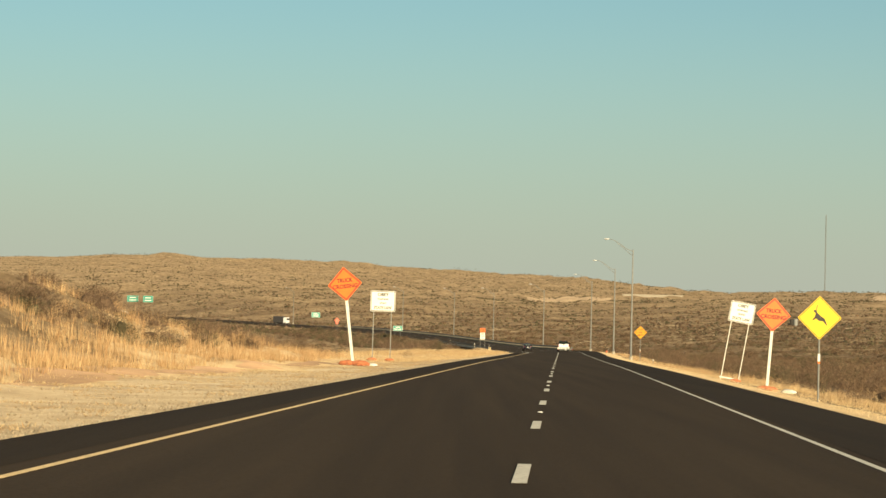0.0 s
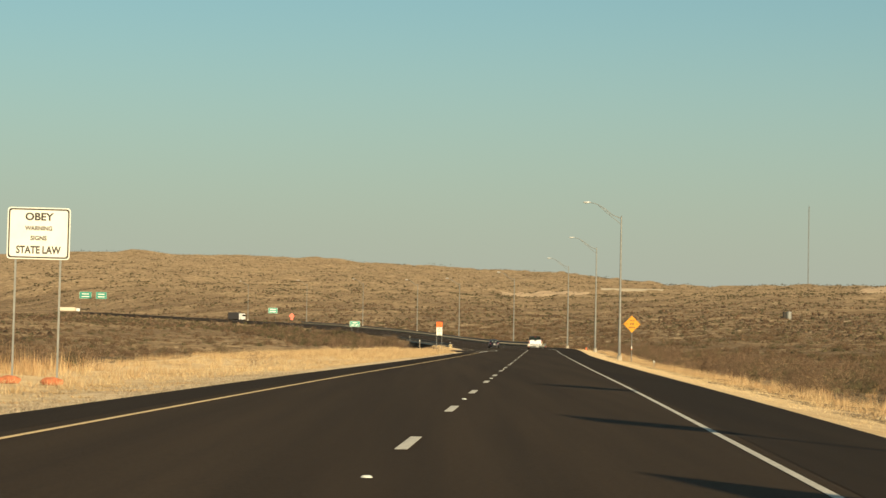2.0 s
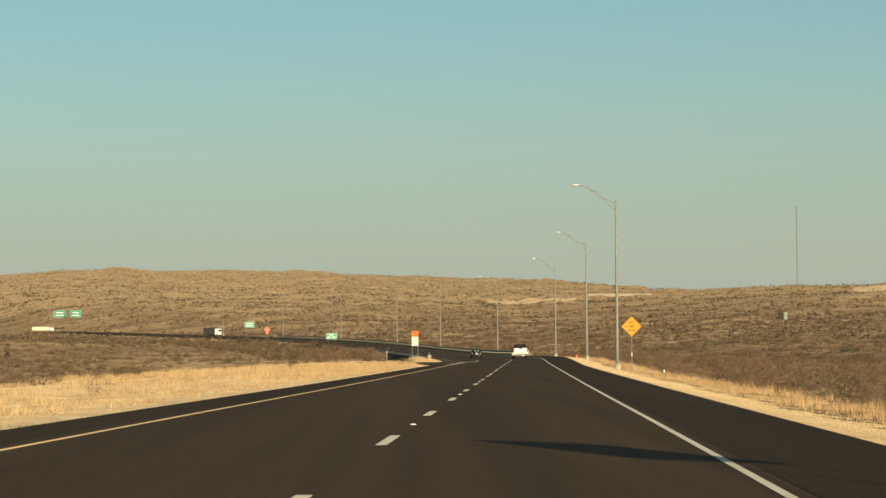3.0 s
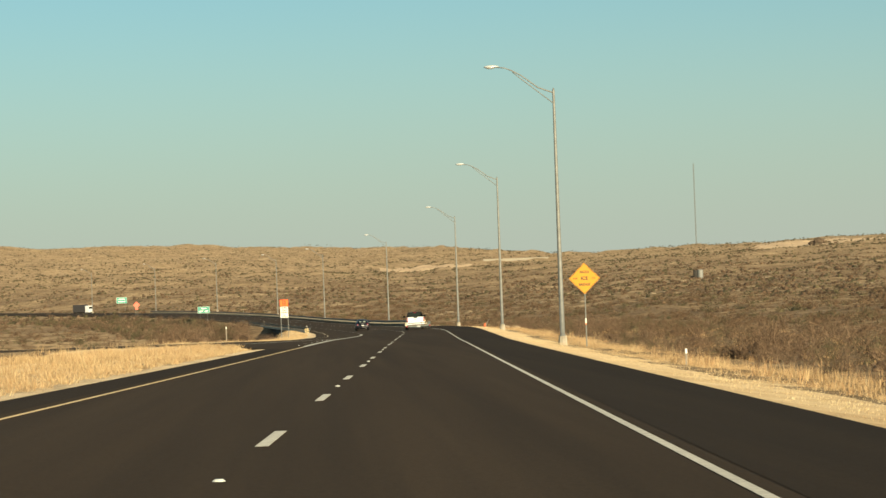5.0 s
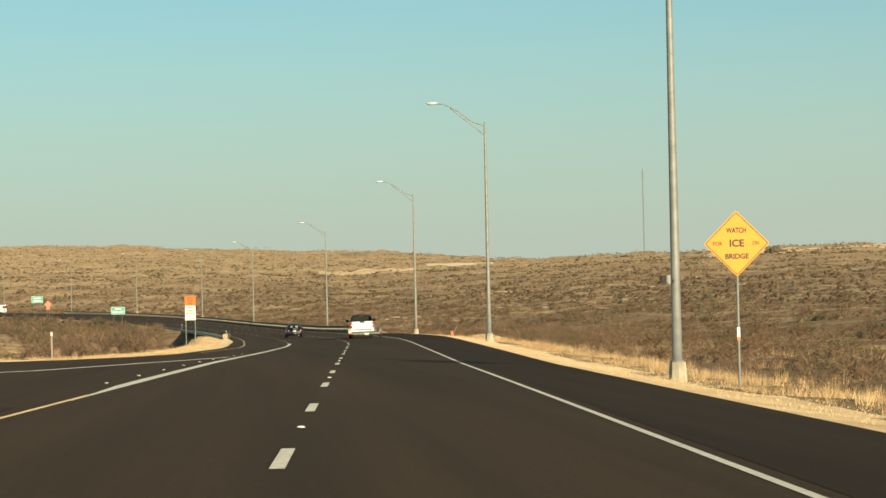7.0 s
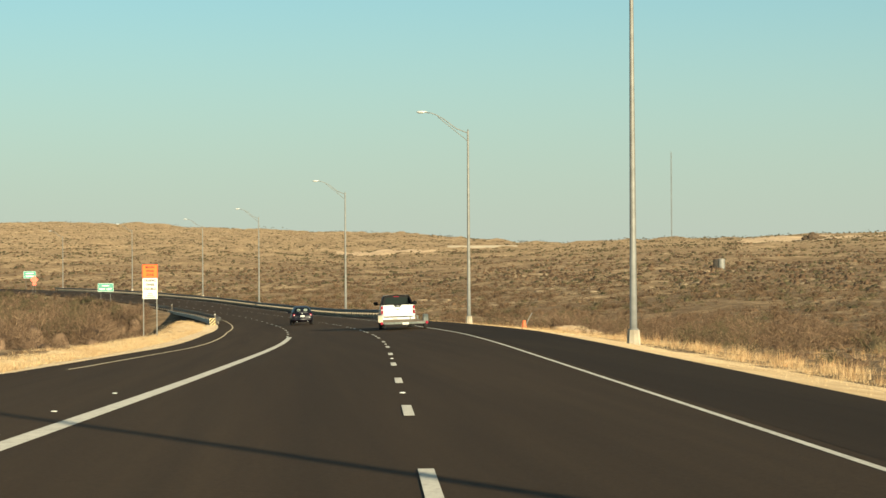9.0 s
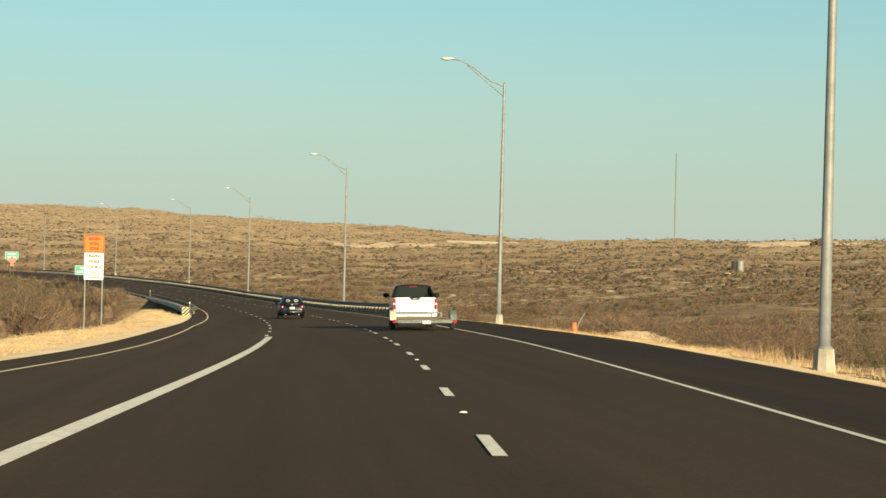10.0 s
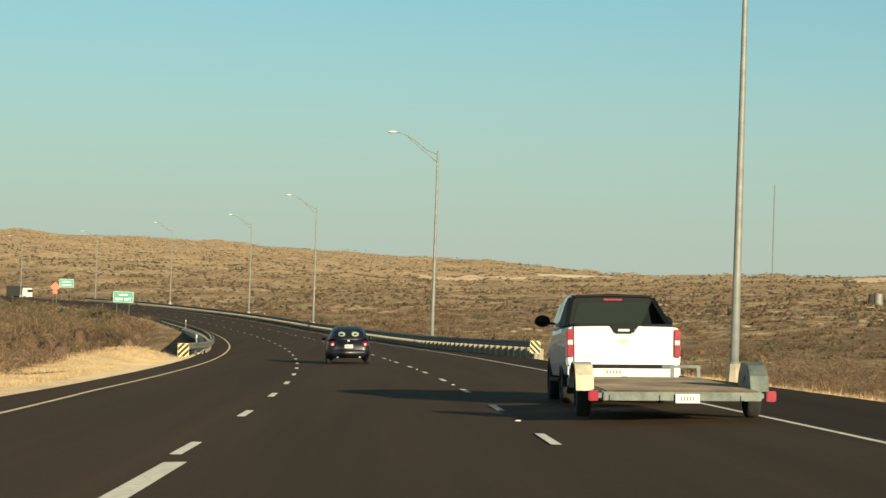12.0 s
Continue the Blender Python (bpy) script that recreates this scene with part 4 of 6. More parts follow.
def bridge():
    t = thing("bridge", Matrix.Translation(place(569, 0, -0.5)), "short concrete road bridge over a dry creek", "bridge")
    o = place(569, 0, -0.5)
    left = lambda s: float(left_rail(s)) - 0.42
    # side wall and abutments get the near-black colour that stands for shade
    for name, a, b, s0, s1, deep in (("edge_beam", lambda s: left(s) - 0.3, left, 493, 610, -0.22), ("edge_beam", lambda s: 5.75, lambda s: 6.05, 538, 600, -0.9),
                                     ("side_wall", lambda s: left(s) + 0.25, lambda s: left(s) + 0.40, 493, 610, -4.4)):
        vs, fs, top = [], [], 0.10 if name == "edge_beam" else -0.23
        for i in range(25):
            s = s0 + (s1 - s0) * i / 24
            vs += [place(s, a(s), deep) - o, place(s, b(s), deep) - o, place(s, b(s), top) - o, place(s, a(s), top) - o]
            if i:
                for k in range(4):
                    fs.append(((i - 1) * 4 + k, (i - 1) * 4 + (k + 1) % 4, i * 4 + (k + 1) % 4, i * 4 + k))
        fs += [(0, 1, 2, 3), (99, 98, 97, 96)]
        link_mesh(name, vs, fs, CONCRETE if name == "edge_beam" else SHADE_AND_TANK_DARK, t)
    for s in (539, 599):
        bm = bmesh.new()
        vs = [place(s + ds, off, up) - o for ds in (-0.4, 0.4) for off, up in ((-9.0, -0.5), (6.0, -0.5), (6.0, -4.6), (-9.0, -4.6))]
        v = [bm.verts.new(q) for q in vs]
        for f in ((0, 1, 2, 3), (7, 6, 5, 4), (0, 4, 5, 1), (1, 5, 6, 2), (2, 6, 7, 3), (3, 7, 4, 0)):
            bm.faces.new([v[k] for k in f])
        part("abutment", bm, SHADE_AND_TANK_DARK, t)


bridge()


def delineator(x, y, h=1.1, label="slim white delineator post with a reflector"):
    t = thing("delineator_post", pose(x, y, ground_at(x, y), 0, 0, 0), label, "delineator", "delineator posts")
    bm = bmesh.new()
    box(bm, -0.03, 0.03, -0.012, 0.012, -0.2, h, 0.004)
    part("post", bm, plain("dull_post", (0.30, 0.25, 0.19), 0.7), t)
    bm = bmesh.new()
    box(bm, -0.032, 0.032, -0.02, -0.013, h - 0.14, h)
    part("reflector", bm, SIGN_WHITE, t)


for s, off in ((309.0, -20.5), (312.5, -11.0), (492.0, -8.75), (519.7, -9.0), (604.0, -9.5), (690.0, 5.9), (755, 5.9), (231.7, 9.3)):
    p = place(s, off)
    delineator(p.x, p.y, 0.5 if s == 231.7 else 1.1)


def mast():
    t = thing("radio_mast", pose(355.3, 2390.0, ground_at(355.3, 2390.0)), "tall thin guyed radio mast on the skyline", "mast")
    bm = bmesh.new()
    for k in range(3):
        a = 2 * math.pi * k / 3
        tube(bm, [(0.5 * math.cos(a), 0.5 * math.sin(a), -2), (0.5 * math.cos(a), 0.5 * math.sin(a), 77)], 0.12, 5)
    part("tower", bm, RAIL_STEEL, t)
    bm = bmesh.new()
    for z in range(0, 76, 3):
        for k in range(3):
            a, b = 2 * math.pi * k / 3, 2 * math.pi * (k + 1) / 3
            tube(bm, [(0.5 * math.cos(a), 0.5 * math.sin(a), z), (0.5 * math.cos(b), 0.5 * math.sin(b), z + 3)], 0.06, 4)
    part("bracing", bm, GALV, t)


def tank(x, y):
    t = thing("storage_tanks", pose(x, y, ground_at(x, y)), "pair of small weathered steel tanks on the plain", "tank")
    for dx, r, h, m in ((-1.15, 0.6, 3.0, SHADE_AND_TANK_DARK), (0.35, 0.9, 3.1, GALV)):
        bm = bmesh.new()
        bmesh.ops.create_cone(bm, cap_ends=True, segments=20, radius1=r, radius2=r, depth=h)
        bmesh.ops.bevel(bm, geom=[e for e in bm.edges if abs(e.verts[0].co.z - e.verts[1].co.z) < 1e-4], offset=0.08, segments=2, affect="EDGES")
        bmesh.ops.translate(bm, verts=bm.verts, vec=(dx, 0, h / 2 - 0.3))
        part("tank", bm, m, t, smooth=False)


def outcrop():
    """A dark boulder heap on the skyline."""
    t = thing("rock_outcrop", pose(324.4, 1683, ground_at(324.4, 1683)), "dark boulder outcrop on a bare tan rise", "rocks")
    for x, y, r, h in ((0, 0, 3.8, 4.2), (-3.6, 1, 2.4, 2.4), (3.9, -1, 2.0, 2.0), (7, 0, 1.4, 1.5)):
        bm = bmesh.new()
        bmesh.ops.create_icosphere(bm, subdivisions=3, radius=1)
        for v in bm.verts:
            k = 1 + 0.4 * noise.noise(v.co * 1.6 + Vector((x, y, 3))) + 0.18 * noise.noise(v.co * 4)
            v.co = Vector((x + v.co.x * r * k, y + v.co.y * r * k, v.co.z * h * k * 0.8))
        part("boulder", bm, DARK_ROCK, t)


DARK_ROCK = plain("dark_brown_rock", (0.13, 0.088, 0.055), 0.95, 0, 0.4, 0.3, bumpy=0.6)
outcrop()
mast()
tank(119.5, 873.0)

# ---------------------------------------------------------------- vehicles
CAR_WHITE = plain("white_car_paint", (0.80, 0.80, 0.78), 0.25, 0, 0.03, 3, coat=0.5)
CAR_BLACK = plain("black_car_paint", (0.010, 0.008, 0.013), 0.4, 0, 0.1, 3, coat=0.08)
BLACK_PLASTIC = plain("black_plastic", (0.009, 0.009, 0.009), 0.6, 0, 0.15, 6)
BLACK_PLASTIC.node_tree.nodes["Principled BSDF"].inputs["Specular IOR Level"].default_value = 0.15
DARK_GLASS = plain("dark_tinted_glass", (0.010, 0.014, 0.012), 0.10, 0, 0.02, 2)
RUBBER = plain("tyre_rubber", (0.022, 0.021, 0.020), 0.85, 0, 0.2, 9, bumpy=0.3)
CHROME = plain("dull_chrome", (0.60, 0.60, 0.58), 0.25, 0.9, 0.08, 4)
RED_LENS = plain("red_lamp_lens", (0.31, 0.006, 0.028), 0.25, 0, 0.25, 9, coat=0.3)
CLEAR_LENS = plain("clear_lamp_lens", (0.75, 0.66, 0.64), 0.2, 0, 0.05, 9, coat=0.5)
PLATE = plain("number_plate", (0.72, 0.70, 0.64), 0.45, 0, 0.1, 9)
PLATE_INK = plain("faded_plate_ink", (0.22, 0.22, 0.24), 0.6)
GOLD = plain("gold_badge", (0.42, 0.33, 0.18), 0.35, 0.6, 0.1, 9)
DECK_WOOD = plain("worn_deck_planks", (0.17, 0.125, 0.08), 0.9, 0, 0.4, 1.2, bumpy=0.5)
GREY_STEEL = plain("grey_painted_steel", (0.17, 0.185, 0.165), 0.6, 0.2, 0.3, 4)
FENDER = plain("cream_painted_fender", (0.62, 0.55, 0.40), 0.5, 0.0, 0.2, 5)
SEAT_PALE = plain("pale_green_upholstery", (0.42, 0.47, 0.38), 0.8, 0, 0.15, 8)


def hull(bm, sections):
    """A closed shell through sections (y, half outline of (x, z) from bottom middle to top middle), mirrored."""
    rings = []
    for y, half in sections:
        pts = [(x, z) for x, z in half] + [(-x, z) for x, z in reversed(half) if x > 1e-6]
        rings.append([bm.verts.new((x, y, z)) for x, z in pts])
    n = len(rings[0])
    for a, b in zip(rings, rings[1:]):
        for k in range(n):
            bm.faces.new((a[k], a[(k + 1) % n], b[(k + 1) % n], b[k]))
    bm.faces.new(rings[0][::-1])
    bm.faces.new(rings[-1])
    return bm


def wheel(parent, x, y, r, w, rim_mat=None):
    """A tyre with rounded shoulders and a dished rim."""
    bm = bmesh.new()
    prof = [(-w / 2, r * 0.62), (-w / 2, r * 0.88), (-w * 0.40, r * 0.98), (-w * 0.2, r), (w * 0.2, r), (w * 0.40, r * 0.98), (w / 2, r * 0.88), (w / 2, r * 0.62)]
    n = 24
    rows = [[bm.verts.new((x + a, y + b * math.cos(2 * math.pi * k / n), r + b * math.sin(2 * math.pi * k / n))) for a, b in prof] for k in range(n)]
    for k in range(n):
        for j in range(len(prof)):
            bm.faces.new((rows[k][j], rows[k][(j + 1) % len(prof)], rows[(k + 1) % n][(j + 1) % len(prof)], rows[(k + 1) % n][j]))
    wh = part("wheel", bm, RUBBER, parent, "black rubber tyre", smooth=True)
    bm = bmesh.new()
    bmesh.ops.create_cone(bm, cap_ends=True, segments=20, radius1=r * 0.63, radius2=r * 0.63, depth=w * 0.82)
    bmesh.ops.rotate(bm, verts=bm.verts, matrix=Matrix.Rotation(math.pi / 2, 3, "Y"))
    bmesh.ops.inset_individual(bm, faces=[f for f in bm.faces if abs(f.normal.x) > 0.9], thickness=r * 0.1, depth=-0.03)
    bmesh.ops.translate(bm, verts=bm.verts, vec=(x, y, r))
    part("rim", bm, rim_mat or CHROME, wh, "metal wheel rim")
    return wh


def panel_box(name, parent, mat, x0, x1, y0, y1, z0, z1, bevel=0.01, label="", smooth=False):
    bm = bmesh.new()
    box(bm, x0, x1, y0, y1, z0, z1, bevel)
    return part(name, bm, mat, parent, label, smooth)


def pickup(m):
    """White crew pickup with black sail panels; its tailgate at y = 0."""
    t = thing("pickup_truck", m, "white crew-cab pickup truck with black upper trim towing a trailer", "pickup truck")

    def low(w, z0, z1):
        return [(0, z0), (w * 0.80, z0), (w * 0.955, z0 + 0.06), (w, z0 + 0.26), (w * 1.005, z0 + 0.50), (w * 0.985, z1 - 0.10), (w * 0.955, z1 - 0.02), (w * 0.90, z1), (0, z1)]
    bm = bmesh.new()
    hull(bm, [(0.10, low(0.96, 0.52, 1.25)), (0.16, low(0.995, 0.46, 1.28)), (1.2, low(1.005, 0.42, 1.29)), (2.2, low(1.0, 0.40, 1.28)), (3.9, low(1.0, 0.40, 1.26)),
              (4.2, low(0.99, 0.40, 1.20)), (5.2, low(0.96, 0.42, 1.10)), (5.5, low(0.90, 0.46, 1.02)), (5.62, low(0.80, 0.50, 0.92))])
    body = part("body", bm, CAR_WHITE, t, "white painted body", smooth=False)
    bm = bmesh.new()

    def cab(wb, wt, zt):
        return [(0, 1.2), (wb, 1.2), (wb, 1.30), (wb - 0.03, 1.38), (wt + 0.06, zt - 0.14), (wt, zt - 0.05), (wt - 0.08, zt), (0, zt + 0.015)]
    hull(bm, [(2.25, cab(0.955, 0.74, 1.758)), (2.45, cab(0.96, 0.75, 1.858)), (3.3, cab(0.96, 0.76, 1.876)), (4.0, cab(0.95, 0.74, 1.831)), (4.3, cab(0.93, 0.72, 1.703)), (4.95, cab(0.90, 0.78, 1.32))])
    cabin = part("cab", bm, CAR_WHITE, t, "white cab with dark windows")
    for sx in (-1, 1):
        for y0, y1 in ((2.45, 3.15), (3.25, 4.05)):
            bm = bmesh.new()
            c = [(sx * 0.955, y0, 1.36), (sx * 0.955, y1 + 0.15, 1.36), (sx * 0.825, y1 - 0.05, 1.721), (sx * 0.825, y0 + 0.05, 1.730)]
            v = [bm.verts.new(p) for p in c] + [bm.verts.new((p[0] - sx * 0.03, p[1], p[2])) for p in c]
            for f in ((0, 1, 2, 3), (4, 5, 6, 7), (0, 1, 5, 4), (1, 2, 6, 5), (2, 3, 7, 6), (3, 0, 4, 7)):
                bm.faces.new([v[k] for k in f])
            part("side_window", bm, DARK_GLASS, cabin)
        # black sail panel that sweeps from the roof to the bed rail
        bm = bmesh.new()
        v = [bm.verts.new((sx * x, y, z)) for x, y, z in ((0.96, 1.00, 1.30), (0.965, 2.42, 1.30), (0.80, 2.42, 1.794), (0.78, 2.28, 1.812), (0.86, 1.758, 1.593))]
        u = [bm.verts.new((sx * (x - 0.09), y, z)) for x, y, z in ((0.96, 1.05, 1.30), (0.965, 2.42, 1.30), (0.80, 2.42, 1.794), (0.78, 2.28, 1.812), (0.86, 1.794, 1.593))]
        bm.faces.new(v)
        bm.faces.new(u[::-1])
        for k in range(5):
            bm.faces.new((v[k], v[(k + 1) % 5], u[(k + 1) % 5], u[k]))
        part("sail_panel", bm, BLACK_PLASTIC, t, "black plastic sail panel")
    # rear opening of the cab: a black surround and the glass
    bm = bmesh.new()
    hull(bm, [(2.16, [(0, 1.26), (0.80, 1.26), (0.85, 1.34), (0.74, 1.739), (0.66, 1.803), (0, 1.817)]), (2.27, [(0, 1.26), (0.88, 1.26), (0.93, 1.34), (0.78, 1.758), (0.70, 1.831), (0, 1.849)])])
    surround = part("rear_surround", bm, BLACK_PLASTIC, t, "black rear window surround")
    bm = bmesh.new()
    slab(bm, [(-0.71, 1.36), (0.71, 1.36), (0.64, 1.684), (0.58, 1.721), (-0.58, 1.721), (-0.64, 1.684)], 2.148, 2.17)
    part("rear_window", bm, DARK_GLASS, surround, "dark rear window")
    panel_box("brake_light", surround, RED_LENS, -0.17, 0.17, 2.13, 2.16, 1.758, 1.790, 0.005, "red high brake light")
    bm = bmesh.new()
    hull(bm, [(2.2, [(0, 1.835), (0.70, 1.822), (0.72, 1.849), (0, 1.881)]), (3.9, [(0, 1.849), (0.70, 1.831), (0.70, 1.858), (0, 1.890)])])
    part("roof_panel", bm, BLACK_PLASTIC, t, "dark roof")
    # bed cover, tailgate, lamps, bumper
    panel_box("bed_cover", t, BLACK_PLASTIC, -0.86, 0.86, 0.14, 2.2, 1.285, 1.33, 0.01, "black flat bed cover")
    bm = bmesh.new()
    slab(bm, [(-0.845, 0.66), (0.845, 0.66), (0.855, 1.28), (0.25, 1.29), (0.17, 1.17), (-0.17, 1.17), (-0.25, 1.29), (-0.855, 1.28)], 0.03, 0.11)
    gate = part("tailgate", bm, CAR_WHITE, t, "bright white tailgate")
    bm = bmesh.new()
    slab(bm, [(-0.235, 1.325), (-0.165, 1.205), (-0.12, 1.165), (0.12, 1.165), (0.165, 1.205), (0.235, 1.325)], 0.018, 0.10)
    handle = part("handle_surround", bm, BLACK_PLASTIC, gate, "black tailgate handle surround")
    panel_box("handle", handle, CHROME, -0.10, 0.10, 0.008, 0.02, 1.205, 1.245, 0.004, "dark grey handle")
    panel_box("tailgate_cap", gate, BLACK_PLASTIC, -0.82, 0.82, 0.025, 0.14, 1.285, 1.325, 0.008, "black tailgate cap")
    bm = bmesh.new()
    slab(bm, [(-0.12, 1.045), (-0.05, 1.05), (-0.03, 1.075), (0.05, 1.075), (0.12, 1.045), (0.05, 1.035), (0.03, 1.01), (-0.05, 1.01), (-0.12, 1.035)], 0.018, 0.03)
    part("badge", bm, GOLD, gate, "small gold badge")
    for x0, x1, z in ((-0.75, -0.28, 0.80), (0.56, 0.70, 0.80), (0.56, 0.68, 0.72)):
        panel_box("badge_bar", gate, CHROME, x0, x1, 0.022, 0.03, z - 0.014, z + 0.014, 0.002)
    for sx in (-1, 1):
        x0, x1 = sorted((sx * 0.865, sx * 0.985))
        lamp_ob = panel_box("tail_light", t, RED_LENS, x0, x1, 0.03, 0.22, 0.78, 1.24, 0.02, "red tail light")
        panel_box("reversing_lens", lamp_ob, CLEAR_LENS, x0 + 0.02, x1 - 0.015, 0.022, 0.04, 0.985, 1.06, 0.004)
        # mirror
        bm = bmesh.new()
        bmesh.ops.create_uvsphere(bm, u_segments=12, v_segments=8, radius=1)
        for v in bm.verts:
            v.co = Vector((sx * 1.16 + v.co.x * 0.15, 3.95 + v.co.y * 0.10, 1.42 + v.co.z * 0.11))
        part("wing_mirror", bm, BLACK_PLASTIC, t, "black wing mirror", smooth=True)
        panel_box("mirror_arm", t, BLACK_PLASTIC, *sorted((sx * 0.93, sx * 1.08)), 3.93, 3.98, 1.36, 1.40, 0.005)
        panel_box("running_board", t, BLACK_PLASTIC, *sorted((sx * 0.88, sx * 1.02)), 1.7, 4.0, 0.36, 0.42, 0.015)
    bumper = panel_box("rear_bumper", t, CAR_WHITE, -0.97, 0.97, -0.07, 0.2, 0.46, 0.655, 0.03, "white rear bumper")
    panel_box("bumper_step", bumper, BLACK_PLASTIC, -0.86, 0.86, -0.085, 0.1, 0.60, 0.665, 0.01)
    plate = panel_box("plate", bumper, PLATE, -0.36, 0.0, -0.085, -0.06, 0.49, 0.59, 0.004, "white number plate")
    for k in range(5):
        panel_box("plate_mark", plate, PLATE_INK, -0.31 + k * 0.055, -0.28 + k * 0.055, -0.092, -0.084, 0.515, 0.565, 0.0)
    panel_box("hitch", t, BLACK_PLASTIC, -0.05, 0.05, -0.30, 0.2, 0.40, 0.47, 0.006)
    panel_box("chassis", t, BLACK_PLASTIC, -0.6, 0.6, 0.25, 5.2, 0.30, 0.46, 0.02)
    for x in (-0.86, 0.86):
        for y in (1.35, 4.65):
            wheel(t, x, y, 0.40, 0.27)
    return t


def trailer(m):
    """Flat single-axle utility trailer; its rear edge at y = 0."""
    t = thing("utility_trailer", m, "flat utility trailer with a worn plank deck and grey steel frame", "trailer")
    for k in range(9):
        x0 = -1.06 + k * 2.12 / 9
        panel_box("plank", t, DECK_WOOD, x0 + 0.0015, x0 + 2.12 / 9 - 0.0015, 0.04, 6.1, 0.40, 0.445 + 0.0008 * (k % 3), 0.0)
    frame_ob = panel_box("frame", t, GREY_STEEL, -1.10, 1.10, 0.0, 0.07, 0.305, 0.425, 0.01, "grey steel frame")
    for sx in (-1, 1):
        panel_box("side_beam", frame_ob, GREY_STEEL, *sorted((sx * 1.06, sx * 1.12)), 0.07, 6.15, 0.305, 0.435, 0.008)
    panel_box("front_beam", frame_ob, GREY_STEEL, -1.10, 1.10, 6.1, 6.17, 0.305, 0.45, 0.008)
    for x in (-0.98, -0.28, 0.28, 0.85):
        panel_box("stake_pocket", frame_ob, GREY_STEEL, x - 0.035, x + 0.035, -0.03, 0.0, 0.31, 0.385, 0.004)
    for sx in (-1, 1):
        wheel(t, sx * 1.24, 1.75, 0.33, 0.21, GREY_STEEL)
        # mudguard: a bent sheet over the wheel
        bm = bmesh.new()
        prof = [(1.10, 0.40), (1.20, 0.62), (1.40, 0.77), (1.75, 0.80), (2.10, 0.77), (2.30, 0.62), (2.40, 0.40)]
        rows = [[bm.verts.new((sx * x, y, z - d)) for x, d in ((1.13, 0), (1.39, 0), (1.39, 0.03))] for y, z in prof]
        for a, b in zip(rows, rows[1:]):
            for k in range(2):
                bm.faces.new((a[k], b[k], b[k + 1], a[k + 1]))
        inner = [bm.verts.new((sx * 1.135, y, z)) for y, z in prof]
        bm.faces.new(inner)
        part("mudguard", bm, FENDER if sx < 0 else GREY_STEEL, t, "bent steel mudguard")
        lamp_ob = panel_box("tail_light", t, RED_LENS, *sorted((sx * 1.17, sx * 1.31)), -0.02, 0.05, 0.30, 0.445, 0.012, "red trailer light")
        panel_box("lamp_bracket", lamp_ob, GREY_STEEL, *sorted((sx * 1.10, sx * 1.30)), 0.05, 0.09, 0.34, 0.41, 0.004)
    panel_box("front_rail", t, GREY_STEEL, 0.45, 1.08, 6.12, 6.17, 0.60, 0.645, 0.006)
    for x in (0.62, 1.05):
        panel_box("rail_post", t, GREY_STEEL, x - 0.03, x + 0.03, 6.12, 6.17, 0.45, 0.61, 0.004)
    panel_box("axle", t, BLACK_PLASTIC, -1.15, 1.15, 1.70, 1.80, 0.27, 0.345, 0.01)
    plate = panel_box("plate", t, PLATE, -0.10, 0.24, -0.05, -0.035, 0.275, 0.40, 0.004, "bent white number plate")
    for k in range(5):
        panel_box("plate_mark", plate, PLATE_INK, -0.03 + k * 0.042, -0.008 + k * 0.042, -0.055, -0.049, 0.31, 0.365, 0.0)
    bm = bmesh.new()
    for sx in (-1, 1):
        tube(bm, [(sx * 0.75, 6.12, 0.35), (0, 6.95, 0.38)], 0.045, 6)
    part("tongue", bm, GREY_STEEL, t)
    return t


